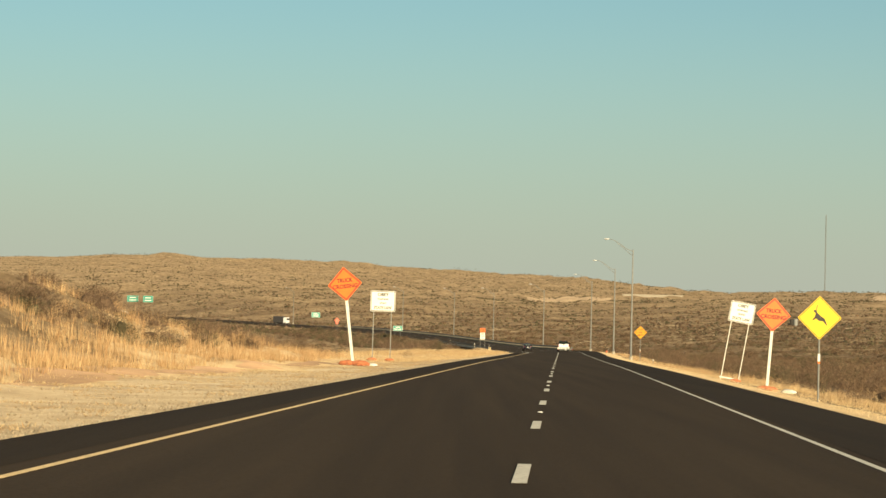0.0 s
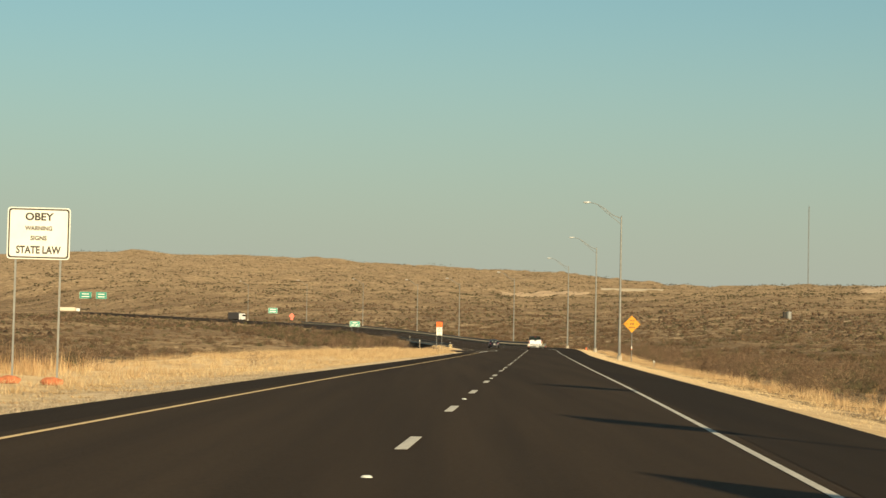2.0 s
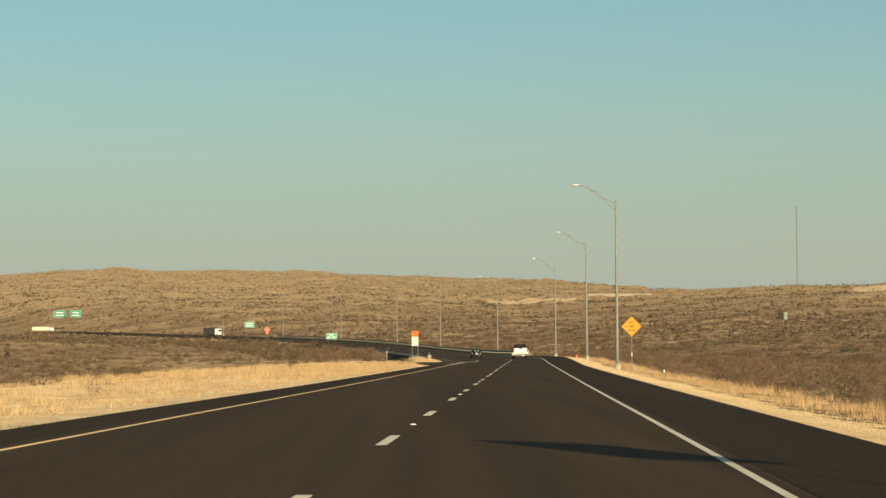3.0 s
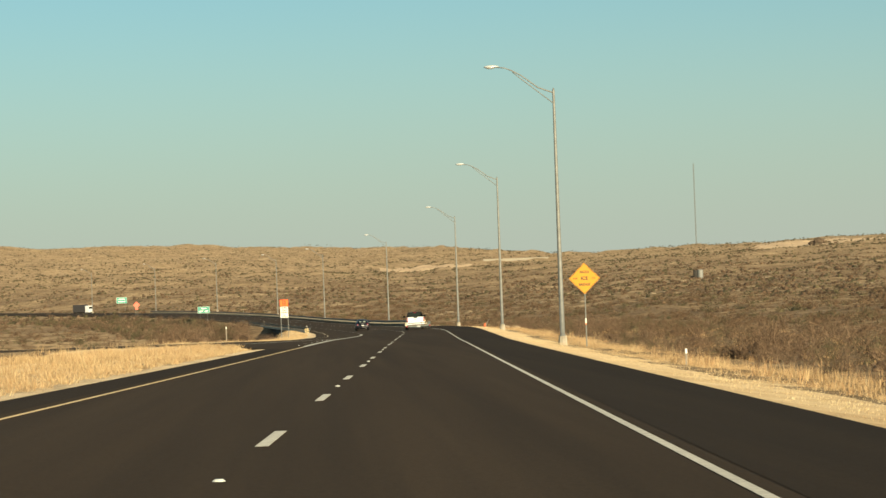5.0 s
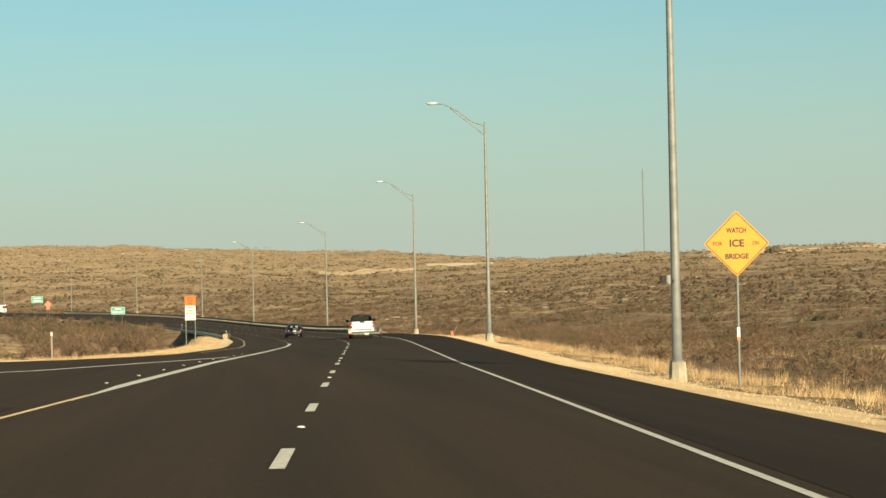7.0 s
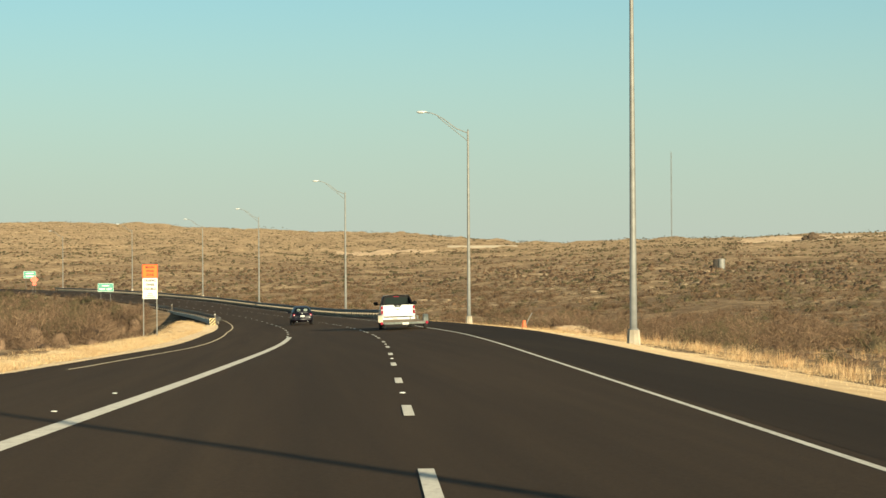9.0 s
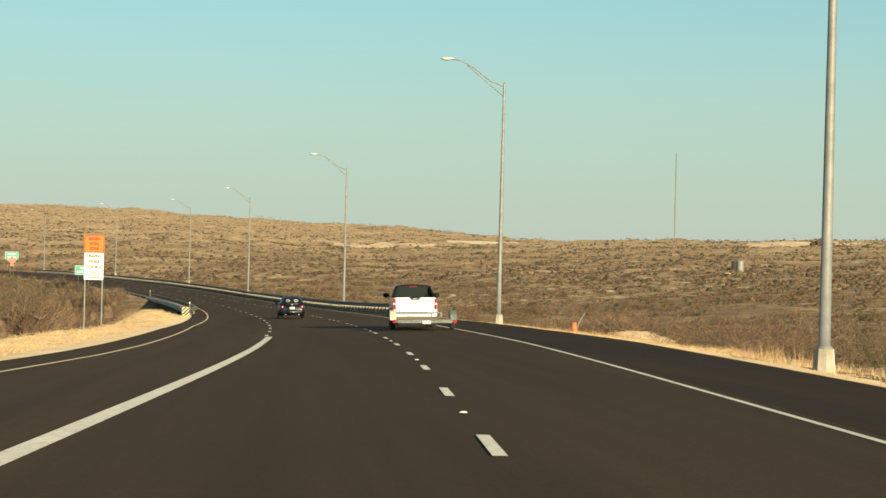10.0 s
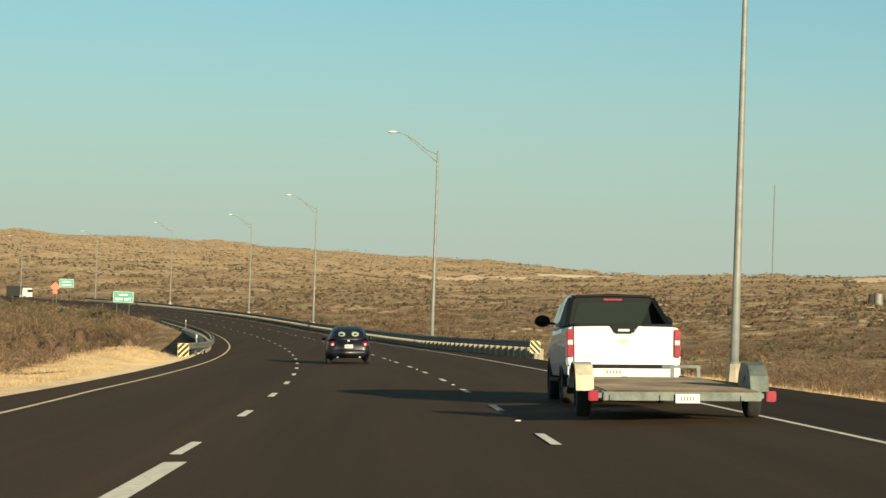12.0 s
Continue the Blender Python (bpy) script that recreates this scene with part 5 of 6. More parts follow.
def small_car(m):
    """Round-backed black small car; its rear bumper at y = 0."""
    t = thing("small_car", m, "black round-backed two-door small car", "car")

    def sec(w, z0, z1, belly=0.0):
        return [(0, z0), (w * 0.78, z0), (w * 0.95, z0 + 0.10), (w, z0 + 0.30 * (z1 - z0)), (w * 0.985, z0 + 0.6 * (z1 - z0)), (w * 0.93, z0 + 0.86 * (z1 - z0)), (w * 0.78, z1 - 0.01), (0, z1 + 0.01)]
    bm = bmesh.new()
    hull(bm, [(0.0, sec(0.62, 0.34, 0.66)), (0.05, sec(0.74, 0.28, 0.80)), (0.20, sec(0.83, 0.24, 0.94)), (0.6, sec(0.87, 0.22, 0.99)), (1.6, sec(0.86, 0.22, 0.97)), (2.7, sec(0.86, 0.22, 0.95)),
              (3.4, sec(0.85, 0.22, 0.90)), (3.85, sec(0.78, 0.25, 0.74)), (4.05, sec(0.60, 0.30, 0.60))])
    body = part("body", bm, CAR_BLACK, t, "glossy black body", smooth=True)

    def dome(wb, wt, zt):
        return [(0, 0.88), (wb, 0.88), (wb * 0.985, 1.0), (wt + (wb - wt) * 0.45, zt - 0.20), (wt, zt - 0.07), (wt * 0.72, zt - 0.015), (0, zt)]
    bm = bmesh.new()
    hull(bm, [(0.22, dome(0.74, 0.60, 1.02)), (0.45, dome(0.78, 0.58, 1.20)), (0.80, dome(0.80, 0.56, 1.37)), (1.25, dome(0.81, 0.56, 1.475)), (1.8, dome(0.81, 0.56, 1.50)), (2.3, dome(0.80, 0.55, 1.45)),
              (2.75, dome(0.78, 0.56, 1.28)), (3.15, dome(0.74, 0.60, 0.98))])
    part("roof", bm, CAR_BLACK, t, "domed black roof", smooth=True)
    bm = bmesh.new()
    v = [bm.verts.new(p) for p in ((-0.60, 0.255, 1.03), (0.60, 0.255, 1.03), (0.56, 0.50, 1.22), (0.44, 0.74, 1.355), (-0.44, 0.74, 1.355), (-0.56, 0.50, 1.22))]
    u = [bm.verts.new(q.co + Vector((0, 0.05, -0.03))) for q in v]
    bm.faces.new(v)
    bm.faces.new(u[::-1])
    for k in range(6):
        bm.faces.new((v[k], v[(k + 1) % 6], u[(k + 1) % 6], u[k]))
    win = part("rear_window", bm, DARK_GLASS, t, "dark rear window with two pale headrests behind it")
    for sx in (-1, 1):
        bm = bmesh.new()
        n = 16
        ro, ri = [], []
        for k in range(n):
            a = 2 * math.pi * k / n
            ro.append((sx * 0.27 + 0.145 * math.cos(a), 1.17 + 0.095 * math.sin(a)))
            ri.append((sx * 0.27 + 0.075 * math.cos(a), 1.165 + 0.032 * math.sin(a)))
        ring(bm, ro, ri, -0.015, 0.015)
        for q in bm.verts:
            q.co.y += 0.40 + (q.co.z - 1.165) * 1.25
        part("headrest", bm, SEAT_PALE, win, "pale ring-shaped headrest")
        # fenders bulge over the wheels
        for y in (0.80, 3.25):
            bm = bmesh.new()
            bmesh.ops.create_uvsphere(bm, u_segments=18, v_segments=10, radius=1)
            for q in bm.verts:
                q.co = Vector((sx * 0.70 + q.co.x * 0.175, y + q.co.y * 0.56, 0.44 + q.co.z * 0.36))
            part("fender", bm, CAR_BLACK, t, smooth=True)
            wheel(t, sx * 0.77, y, 0.31, 0.20)
        bm = bmesh.new()
        bmesh.ops.create_uvsphere(bm, u_segments=14, v_segments=8, radius=1)
        for q in bm.verts:
            q.co = Vector((sx * 0.64 + q.co.x * 0.125, 0.105 + abs(sx) * 0.0 + q.co.y * 0.07, 0.76 + q.co.z * 0.12))
        lens = part("tail_light", bm, RED_LENS, t, "round red tail light", smooth=True)
        bm = bmesh.new()
        bmesh.ops.create_uvsphere(bm, u_segments=10, v_segments=6, radius=1)
        for q in bm.verts:
            q.co = Vector((sx * 0.64 + q.co.x * 0.045, 0.045 + q.co.y * 0.03, 0.76 + q.co.z * 0.045))
        part("indicator", bm, CLEAR_LENS, lens, smooth=True)
        bm = bmesh.new()
        bmesh.ops.create_uvsphere(bm, u_segments=10, v_segments=6, radius=1)
        for q in bm.verts:
            q.co = Vector((sx * 0.95 + q.co.x * 0.09, 2.55 + q.co.y * 0.07, 0.99 + q.co.z * 0.07))
        part("wing_mirror", bm, CAR_BLACK, t, smooth=True)
        panel_box("exhaust", t, CHROME, *sorted((sx * 0.40, sx * 0.47)), -0.01, 0.3, 0.24, 0.29, 0.01)
    bm = bmesh.new()
    hull(bm, [(-0.05, [(0, 0.34), (0.55, 0.34), (0.64, 0.40), (0.64, 0.50), (0.55, 0.54), (0, 0.55)]), (0.12, [(0, 0.26), (0.72, 0.28), (0.80, 0.36), (0.80, 0.52), (0.72, 0.57), (0, 0.58)])])
    part("rear_bumper", bm, CAR_BLACK, t, "rounded black bumper", smooth=True)
    plate = panel_box("plate", t, PLATE, -0.165, 0.165, -0.02, 0.06, 0.62, 0.76, 0.006, "white number plate")
    for k in range(5):
        panel_box("plate_mark", plate, PLATE_INK, -0.12 + k * 0.05, -0.09 + k * 0.05, -0.028, -0.019, 0.66, 0.72, 0.0)
    bm = bmesh.new()
    bmesh.ops.create_cone(bm, cap_ends=True, segments=14, radius1=0.05, radius2=0.05, depth=0.02)
    bmesh.ops.rotate(bm, verts=bm.verts, matrix=Matrix.Rotation(math.pi / 2, 3, "X"))
    bmesh.ops.translate(bm, verts=bm.verts, vec=(0, 0.14, 0.90))
    part("badge", bm, CHROME, t, "round chrome badge")
    bm = bmesh.new()
    tube(bm, [(0, 1.3, 1.48), (0, 1.15, 1.78)], [0.008, 0.003], 5)
    part("aerial", bm, BLACK_PLASTIC, t)
    return t


def road_pose(s, off, up=0.0):
    """Rests on the road, turned along it and tilted with its slope and cross fall."""
    p = place(s, off, up)
    pitch = math.degrees(math.atan((float(surface(s + 2, off)) - float(surface(s, off))) / 2))
    roll = -math.degrees(math.atan((float(surface(s, off + 1)) - float(surface(s, off - 1))) / 2))
    return pose(p.x, p.y, p.z, 0, 0, heading(s + 2)) @ pose(0, 0, 0, pitch, roll, 0)


trailer(road_pose(408.9, 2.10, 0.004) @ pose(0, 0, 0, 0.74, 1.1, 0) @ Matrix.Scale(0.96, 4))
pickup(road_pose(416.5, 2.12, 0.004) @ pose(0, 0, 0.01, -0.5, 1.1, -0.6) @ Matrix.Diagonal((0.96, 0.96, 1.01, 1)))
small_car(road_pose(471.2, -2.02, 0.004))


def box_truck(m):
    t = thing("box_truck", m, "far box truck with a dark body and white front", "truck")
    panel_box("cargo_box", t, plain("dark_box", (0.05, 0.045, 0.045), 0.6), -1.2, 1.2, 2.4, 7.2, 0.9, 3.5, 0.05, "dark cargo box")
    cabin = panel_box("cab", t, CAR_WHITE, -1.15, 1.15, 0.3, 2.2, 0.6, 3.1, 0.2, "white cab")
    panel_box("windscreen", cabin, DARK_GLASS, -1.0, 1.0, 0.27, 0.6, 2.0, 2.7, 0.03)
    panel_box("chassis", t, BLACK_PLASTIC, -0.9, 0.9, 0.5, 7.0, 0.5, 0.85, 0.02)
    for x in (-1.0, 1.0):
        for y in (1.2, 5.8):
            wheel(t, x, y, 0.48, 0.3)
    return t


gx, gy = -76.4, 1010.0
box_truck(pose(gx, gy, ground_at(gx, gy) + 0.1, 0, 0, 62))


def parked_trailer(x, y, turn):
    t = thing("travel_trailer", pose(x, y, ground_at(x, y), 0, 0, turn) @ Matrix.Scale(0.75, 4), "long cream trailer parked by the far road", "trailer")
    panel_box("body", t, plain("cream_trailer_paint", (0.70, 0.60, 0.46), 0.5), -5.6, 5.6, -1.2, 1.2, 0.9, 3.3, 0.3, "cream body")
    panel_box("cab", t, CAR_WHITE, 6.0, 8.6, -1.1, 1.1, 0.7, 2.7, 0.25, "white cab")
    for px in (-4.0, -2.9, 6.8):
        for py in (-1.0, 1.0):
            w = wheel(t, py, px, 0.5, 0.3)
            w.matrix_basis = Matrix.Rotation(-math.pi / 2, 4, "Z")
    return t


parked_trailer(-190.5, 1282.0, 2)


def far_wall():
    """The pale low wall on the hillside, and its length follows the slope."""
    t = thing("retaining_wall", pose(156, 2034, ground_at(156, 2034) + 0.7, 0, 0, 5), "long pale concrete retaining wall on the hillside", "wall")
    bm = bmesh.new()
    box(bm, -26, 26, -0.4, 0.4, -3, 1.7, 0.05)
    part("wall_panel", bm, CONCRETE, t)
    bm = bmesh.new()
    box(bm, -26.3, 26.3, -0.5, 0.5, 1.7, 1.95, 0.04)
    part("coping", bm, CONCRETE, t)


far_wall()


def flagged_stake(x, y):
    """A leaning stake with a crumpled orange sleeve at the verge."""
    t = thing("marker_stake", pose(x, y, ground_at(x, y), 0, 0, 0), "crumpled orange sleeve and a leaning grey stake at the verge", "marker stake")
    bm = bmesh.new()
    bmesh.ops.create_cone(bm, cap_ends=True, segments=18, radius1=0.19, radius2=0.09, depth=0.62)
    bmesh.ops.subdivide_edges(bm, edges=[e for e in bm.edges if abs(e.verts[0].co.z - e.verts[1].co.z) > 0.1], cuts=5)
    for v in bm.verts:
        k = 1 + 0.35 * noise.noise(v.co * 6)
        v.co = Vector((v.co.x * k + 0.05 * v.co.z, v.co.y * k, v.co.z + 0.30))
    part("sleeve", bm, plain("faded_orange_plastic", (0.80, 0.17, 0.06), 0.6, 0, 0.2, 5), t, "faded orange plastic sleeve", smooth=True)
    bm = bmesh.new()
    tube(bm, [(0.0, 0.05, 0.05), (0.35, 0.3, 0.75), (0.55, 0.4, 1.05)], [0.03, 0.028, 0.024], 7)
    part("stake", bm, GALV, t, "grey metal stake")


p = place(426.5, 10.2)
flagged_stake(p.x, p.y)


def earth_bank(x, y, wide, deep, high):
    """A small eroded scarp of bare tan earth."""
    bm = bmesh.new()
    bmesh.ops.create_icosphere(bm, subdivisions=4, radius=1)
    for v in bm.verts:
        k = 1 + 0.30 * noise.noise(v.co * 2.1 + Vector((x, y, 0))) + 0.22 * noise.noise(Vector((v.co.x * 9, v.co.y * 9, v.co.z * 3)))
        v.co = Vector((v.co.x * wide * k, v.co.y * deep * k, max(v.co.z, -0.3) * high * k))
    ob = part("earth_bank", bm, BARE, None, smooth=True)
    ob.matrix_world = pose(x, y, ground_at(x, y))
    return tagged(ob, "eroded bank of bare tan earth below the verge", "earth bank")


earth_bank(27.9, 424.5, 1.5, 2.4, 0.55)


def ledge_rocks():
    """Pale limestone that crops out in broken ledges across the plain."""
    rng = np.random.default_rng(77)
    V, F, base = [], [], 0
    for x0, x1, y0, n in ((44, 118, 705, 70), (30, 70, 760, 30), (95, 160, 830, 36), (-30, 20, 905, 24)):
        for _ in range(n):
            x, w = rng.uniform(x0, x1), rng.uniform(0.5, 1.9)
            y = y0 + 22 * math.sin(x * 0.11) + rng.normal() * 7
            z = ground_at(x, y)
            v, f = dome(rng, 6, 0.5, 0.55)
            V.append(np.array(v) * np.array([w * 1.5, w, w * rng.uniform(0.28, 0.5)]) + np.array([x, y, z]))
            F.append(np.array(f) + base)
            base += len(v)
    ob = link_arrays("ledge_rocks", np.concatenate(V), np.concatenate(F), island_material("pale_limestone", [(0.0, (0.17, 0.12, 0.075)), (1.0, (0.36, 0.275, 0.18))]))
    return tagged(ob, "broken pale limestone ledges on the plain", "rocks", kind="stuff")


# ---------------------------------------------------------------- plants


def twig_bush(rng, stems=16, twigs=4, leaves=50, h=1.6, w=1.3):
    """A leafless thorny shrub: thin arching stems that fork, and sparse dry leaves. Unit for one bush, arrays."""
    V, F = [], []

    def blade(p, q, r):
        d = q - p
        n = np.cross(d, rng.normal(size=3))
        n = n / (np.linalg.norm(n) + 1e-6) * r
        i = len(V)
        V.extend([p - n, p + n, q])
        F.append((i, i + 1, i + 2))
    for _ in range(stems):
        a, lean = rng.uniform(0, 6.283), rng.uniform(0.1, 1.0)
        base = np.array([rng.normal() * 0.15 * w, rng.normal() * 0.15 * w, -0.05])
        tip = np.array([math.cos(a) * lean * w, math.sin(a) * lean * w, h * (1.05 - 0.45 * lean * lean) * rng.uniform(0.7, 1.1)])
        mid = base + (tip - base) * 0.5 + np.array([0, 0, 0.12 * h])
        blade(base, mid, 0.009 * h)
        blade(mid, tip, 0.006 * h)
        for _ in range(twigs):
            t = rng.uniform(0.3, 1)
            p = base + (tip - base) * t + np.array([0, 0, 0.2 * h * t * (1 - t)])
            q = p + rng.normal(size=3) * np.array([0.19 * w, 0.19 * w, 0.16 * h])
            q[2] = max(q[2], 0.02)
            blade(p, q, 0.0055 * h)
            for _ in range(3):
                blade(p + (q - p) * rng.uniform(0.2, 0.9), q + rng.normal(size=3) * 0.10 * w, 0.0042 * h)
    for _ in range(leaves):
        a, u = rng.uniform(0, 6.283), rng.uniform(0.15, 1) ** 0.6
        p = np.array([math.cos(a) * u * w * 0.95, math.sin(a) * u * w * 0.95, h * rng.uniform(0.1, 1.0) * (1.05 - 0.5 * u * u)])
        e, g = rng.normal(size=3), rng.normal(size=3)
        k = 0.035 * h
        i = len(V)
        V.extend([p, p + e / np.linalg.norm(e) * k, p + g / np.linalg.norm(g) * k])
        F.append((i, i + 1, i + 2))
    return np.array(V), np.array(F)


def grass_tuft(rng, n=20, h=0.5, w=0.26, r0=0.0045, lean=0.6, even=1.0):
    V, F = [], []
    for _ in range(n):
        a, r = rng.uniform(0, 6.283), w * 0.75 * rng.uniform(0, 1) ** even
        p = np.array([math.cos(a) * r, math.sin(a) * r, -0.03])
        q = p + np.array([math.cos(a) * w * rng.uniform(0.0, lean), math.sin(a) * w * rng.uniform(0.0, lean), h * rng.uniform(0.45, 1.1)])
        n_ = np.array([-math.sin(a + rng.normal()), math.cos(a + rng.normal()), 0]) * r0
        i = len(V)
        V.extend([p - n_, p + n_, q])
        F.append((i, i + 1, i + 2))
    return np.array(V), np.array(F)


def dome(rng, sides, wide, high):
    """A lumpy low dome, the dense heart of a shrub."""
    V, F = [np.array([0.08 * rng.normal() * wide, 0.08 * rng.normal() * wide, high * rng.uniform(0.85, 1.1)])], []
    for ring_r, ring_z in ((0.66, 0.66), (0.95, -0.08)):
        for k in range(sides):
            a, q = 6.283 * (k + rng.uniform(-0.3, 0.3)) / sides, wide * ring_r * rng.uniform(0.72, 1.22)
            V.append(np.array([math.cos(a) * q, math.sin(a) * q, high * ring_z * rng.uniform(0.75, 1.25)]))
    for k in range(sides):
        m = (k + 1) % sides
        F.append((0, 1 + k, 1 + m))
        F += [(1 + k, 1 + sides + k, 1 + sides + m), (1 + k, 1 + sides + m, 1 + m)]
    return V, F


def lump(rng):
    """A small far shrub: a lopsided hipped mound, one metre across."""
    a = rng.uniform(0, 6.283)
    V = [np.array([math.cos(a + 1.571 * k + rng.uniform(-0.35, 0.35)), math.sin(a + 1.571 * k + rng.uniform(-0.35, 0.35)), 0]) * 0.5 * rng.uniform(0.8, 1.15) - np.array([0, 0, 0.05]) for k in range(4)]
    for side in (1, -1):
        V.append(np.array([math.cos(a + 0.785) * 0.26 * side, math.sin(a + 0.785) * 0.26 * side, rng.uniform(0.42, 0.68)]))
    return np.array(V), np.array([(0, 1, 4), (1, 2, 5), (1, 5, 4), (2, 3, 5), (3, 0, 4), (3, 4, 5)])


def thicket(rng, n, width, core=0.0, reach=1.0):
    """A leafless shrub seen from some way off: a soft cloud of fine twigs, one metre across and high."""
    V, F = dome(rng, 5, 0.5 * core, 0.75 * core) if core else ([], [])
    for _ in range(n):
        a, u, e = rng.uniform(0, 6.283), rng.uniform(0, 1) ** 0.5, rng.uniform(0, 1)
        c = np.array([math.cos(a) * u * 0.36, math.sin(a) * u * 0.36, 0.62 * e * math.sqrt(1 - 0.8 * u * u)])
        d = np.array([math.cos(a) * u * 0.8, math.sin(a) * u * 0.8, 0.75]) + rng.normal(size=3) * 0.45
        d[2] = abs(d[2]) * 0.8
        d = d / np.linalg.norm(d) * rng.uniform(0.14, 0.36) * reach
        w = np.cross(d, rng.normal(size=3))
        w = w / np.linalg.norm(w) * width * rng.uniform(0.5, 1.4)
        i = len(V)
        V.extend([c - w, c + w, c + d])
        F.append((i, i + 1, i + 2))
    return np.array(V), np.array(F)


def scatter(name, protos, xs, ys, sizes, heights, material, label, category, seed, sink=0.0):
    """Many plants joined into one uncountable growth."""
    rng = np.random.default_rng(seed)
    zs = land(xs, ys) - sink
    pick, turn = rng.integers(0, len(protos), len(xs)), rng.uniform(0, 6.283, len(xs))
    VV, FF, base = [], [], 0
    for k, (pv, pf) in enumerate(protos):
        w = np.nonzero(pick == k)[0]
        if not len(w):
            continue
        c, s = np.cos(turn[w])[:, None], np.sin(turn[w])[:, None]
        X = (pv[None, :, 0] * c - pv[None, :, 1] * s) * sizes[w][:, None] + xs[w][:, None]
        Y = (pv[None, :, 0] * s + pv[None, :, 1] * c) * sizes[w][:, None] + ys[w][:, None]
        Z = pv[None, :, 2] * heights[w][:, None] + zs[w][:, None]
        VV.append(np.stack([X, Y, Z], 2).reshape(-1, 3))
        FF.append((pf[None] + (np.arange(len(w)) * len(pv))[:, None, None] + base).reshape(-1, 3))
        base += len(w) * len(pv)
    ob = link_arrays(name, np.concatenate(VV), np.concatenate(FF), material)
    return tagged(ob, label, category, kind="stuff")


def open_ground(xs, ys, margin_l, margin_r, s_min=-80):
    """Places clear of the road, the side road and the creek."""
    s, off = along(xs, ys)
    le, re = verge_edge(s, True), verge_edge(s, False)
    near, far = ramp_edges(xs)
    ok = (off > re + margin_r) | (off < le - margin_l)
    ok &= ~((ys > near - 2.4) & (ys < far + 2.4) & (off < 0) & (xs > -262))
    ok &= ~((xs > 3.4) & (off < 0) & (ys > 256) & (ys < 311))
    return ok & (s > s_min), s, off


def on_bare(xs, ys):
    hit = np.zeros(len(xs), bool)
    for bx, by, rx, ry, turn in BARE_PATCHES:
        c, k = math.cos(radians(turn)), math.sin(radians(turn))
        hit |= ((c * (xs - bx) + k * (ys - by)) / rx) ** 2 + ((-k * (xs - bx) + c * (ys - by)) / ry) ** 2 < 0.9
    return hit


def beside(rng, s, off):
    x, y, a = (np.interp(s, LINE[:, 0], LINE[:, k]) for k in (1, 2, 3))
    return x + off * np.cos(a), y - off * np.sin(a)


def two_tone(rng, name, protos, xs, ys, size, tall, share, brown, seed, labels, sink=0.0, leafy=None):
    green = rng.random(len(xs)) < share
    for mask, mat, nm, lab in ((~green, brown, name, labels[0]), (green, leafy or GREENISH, "green_" + name, labels[1])):
        scatter(nm, protos, xs[mask], ys[mask], size[mask], tall[mask], mat, lab, name, seed + len(nm), sink)


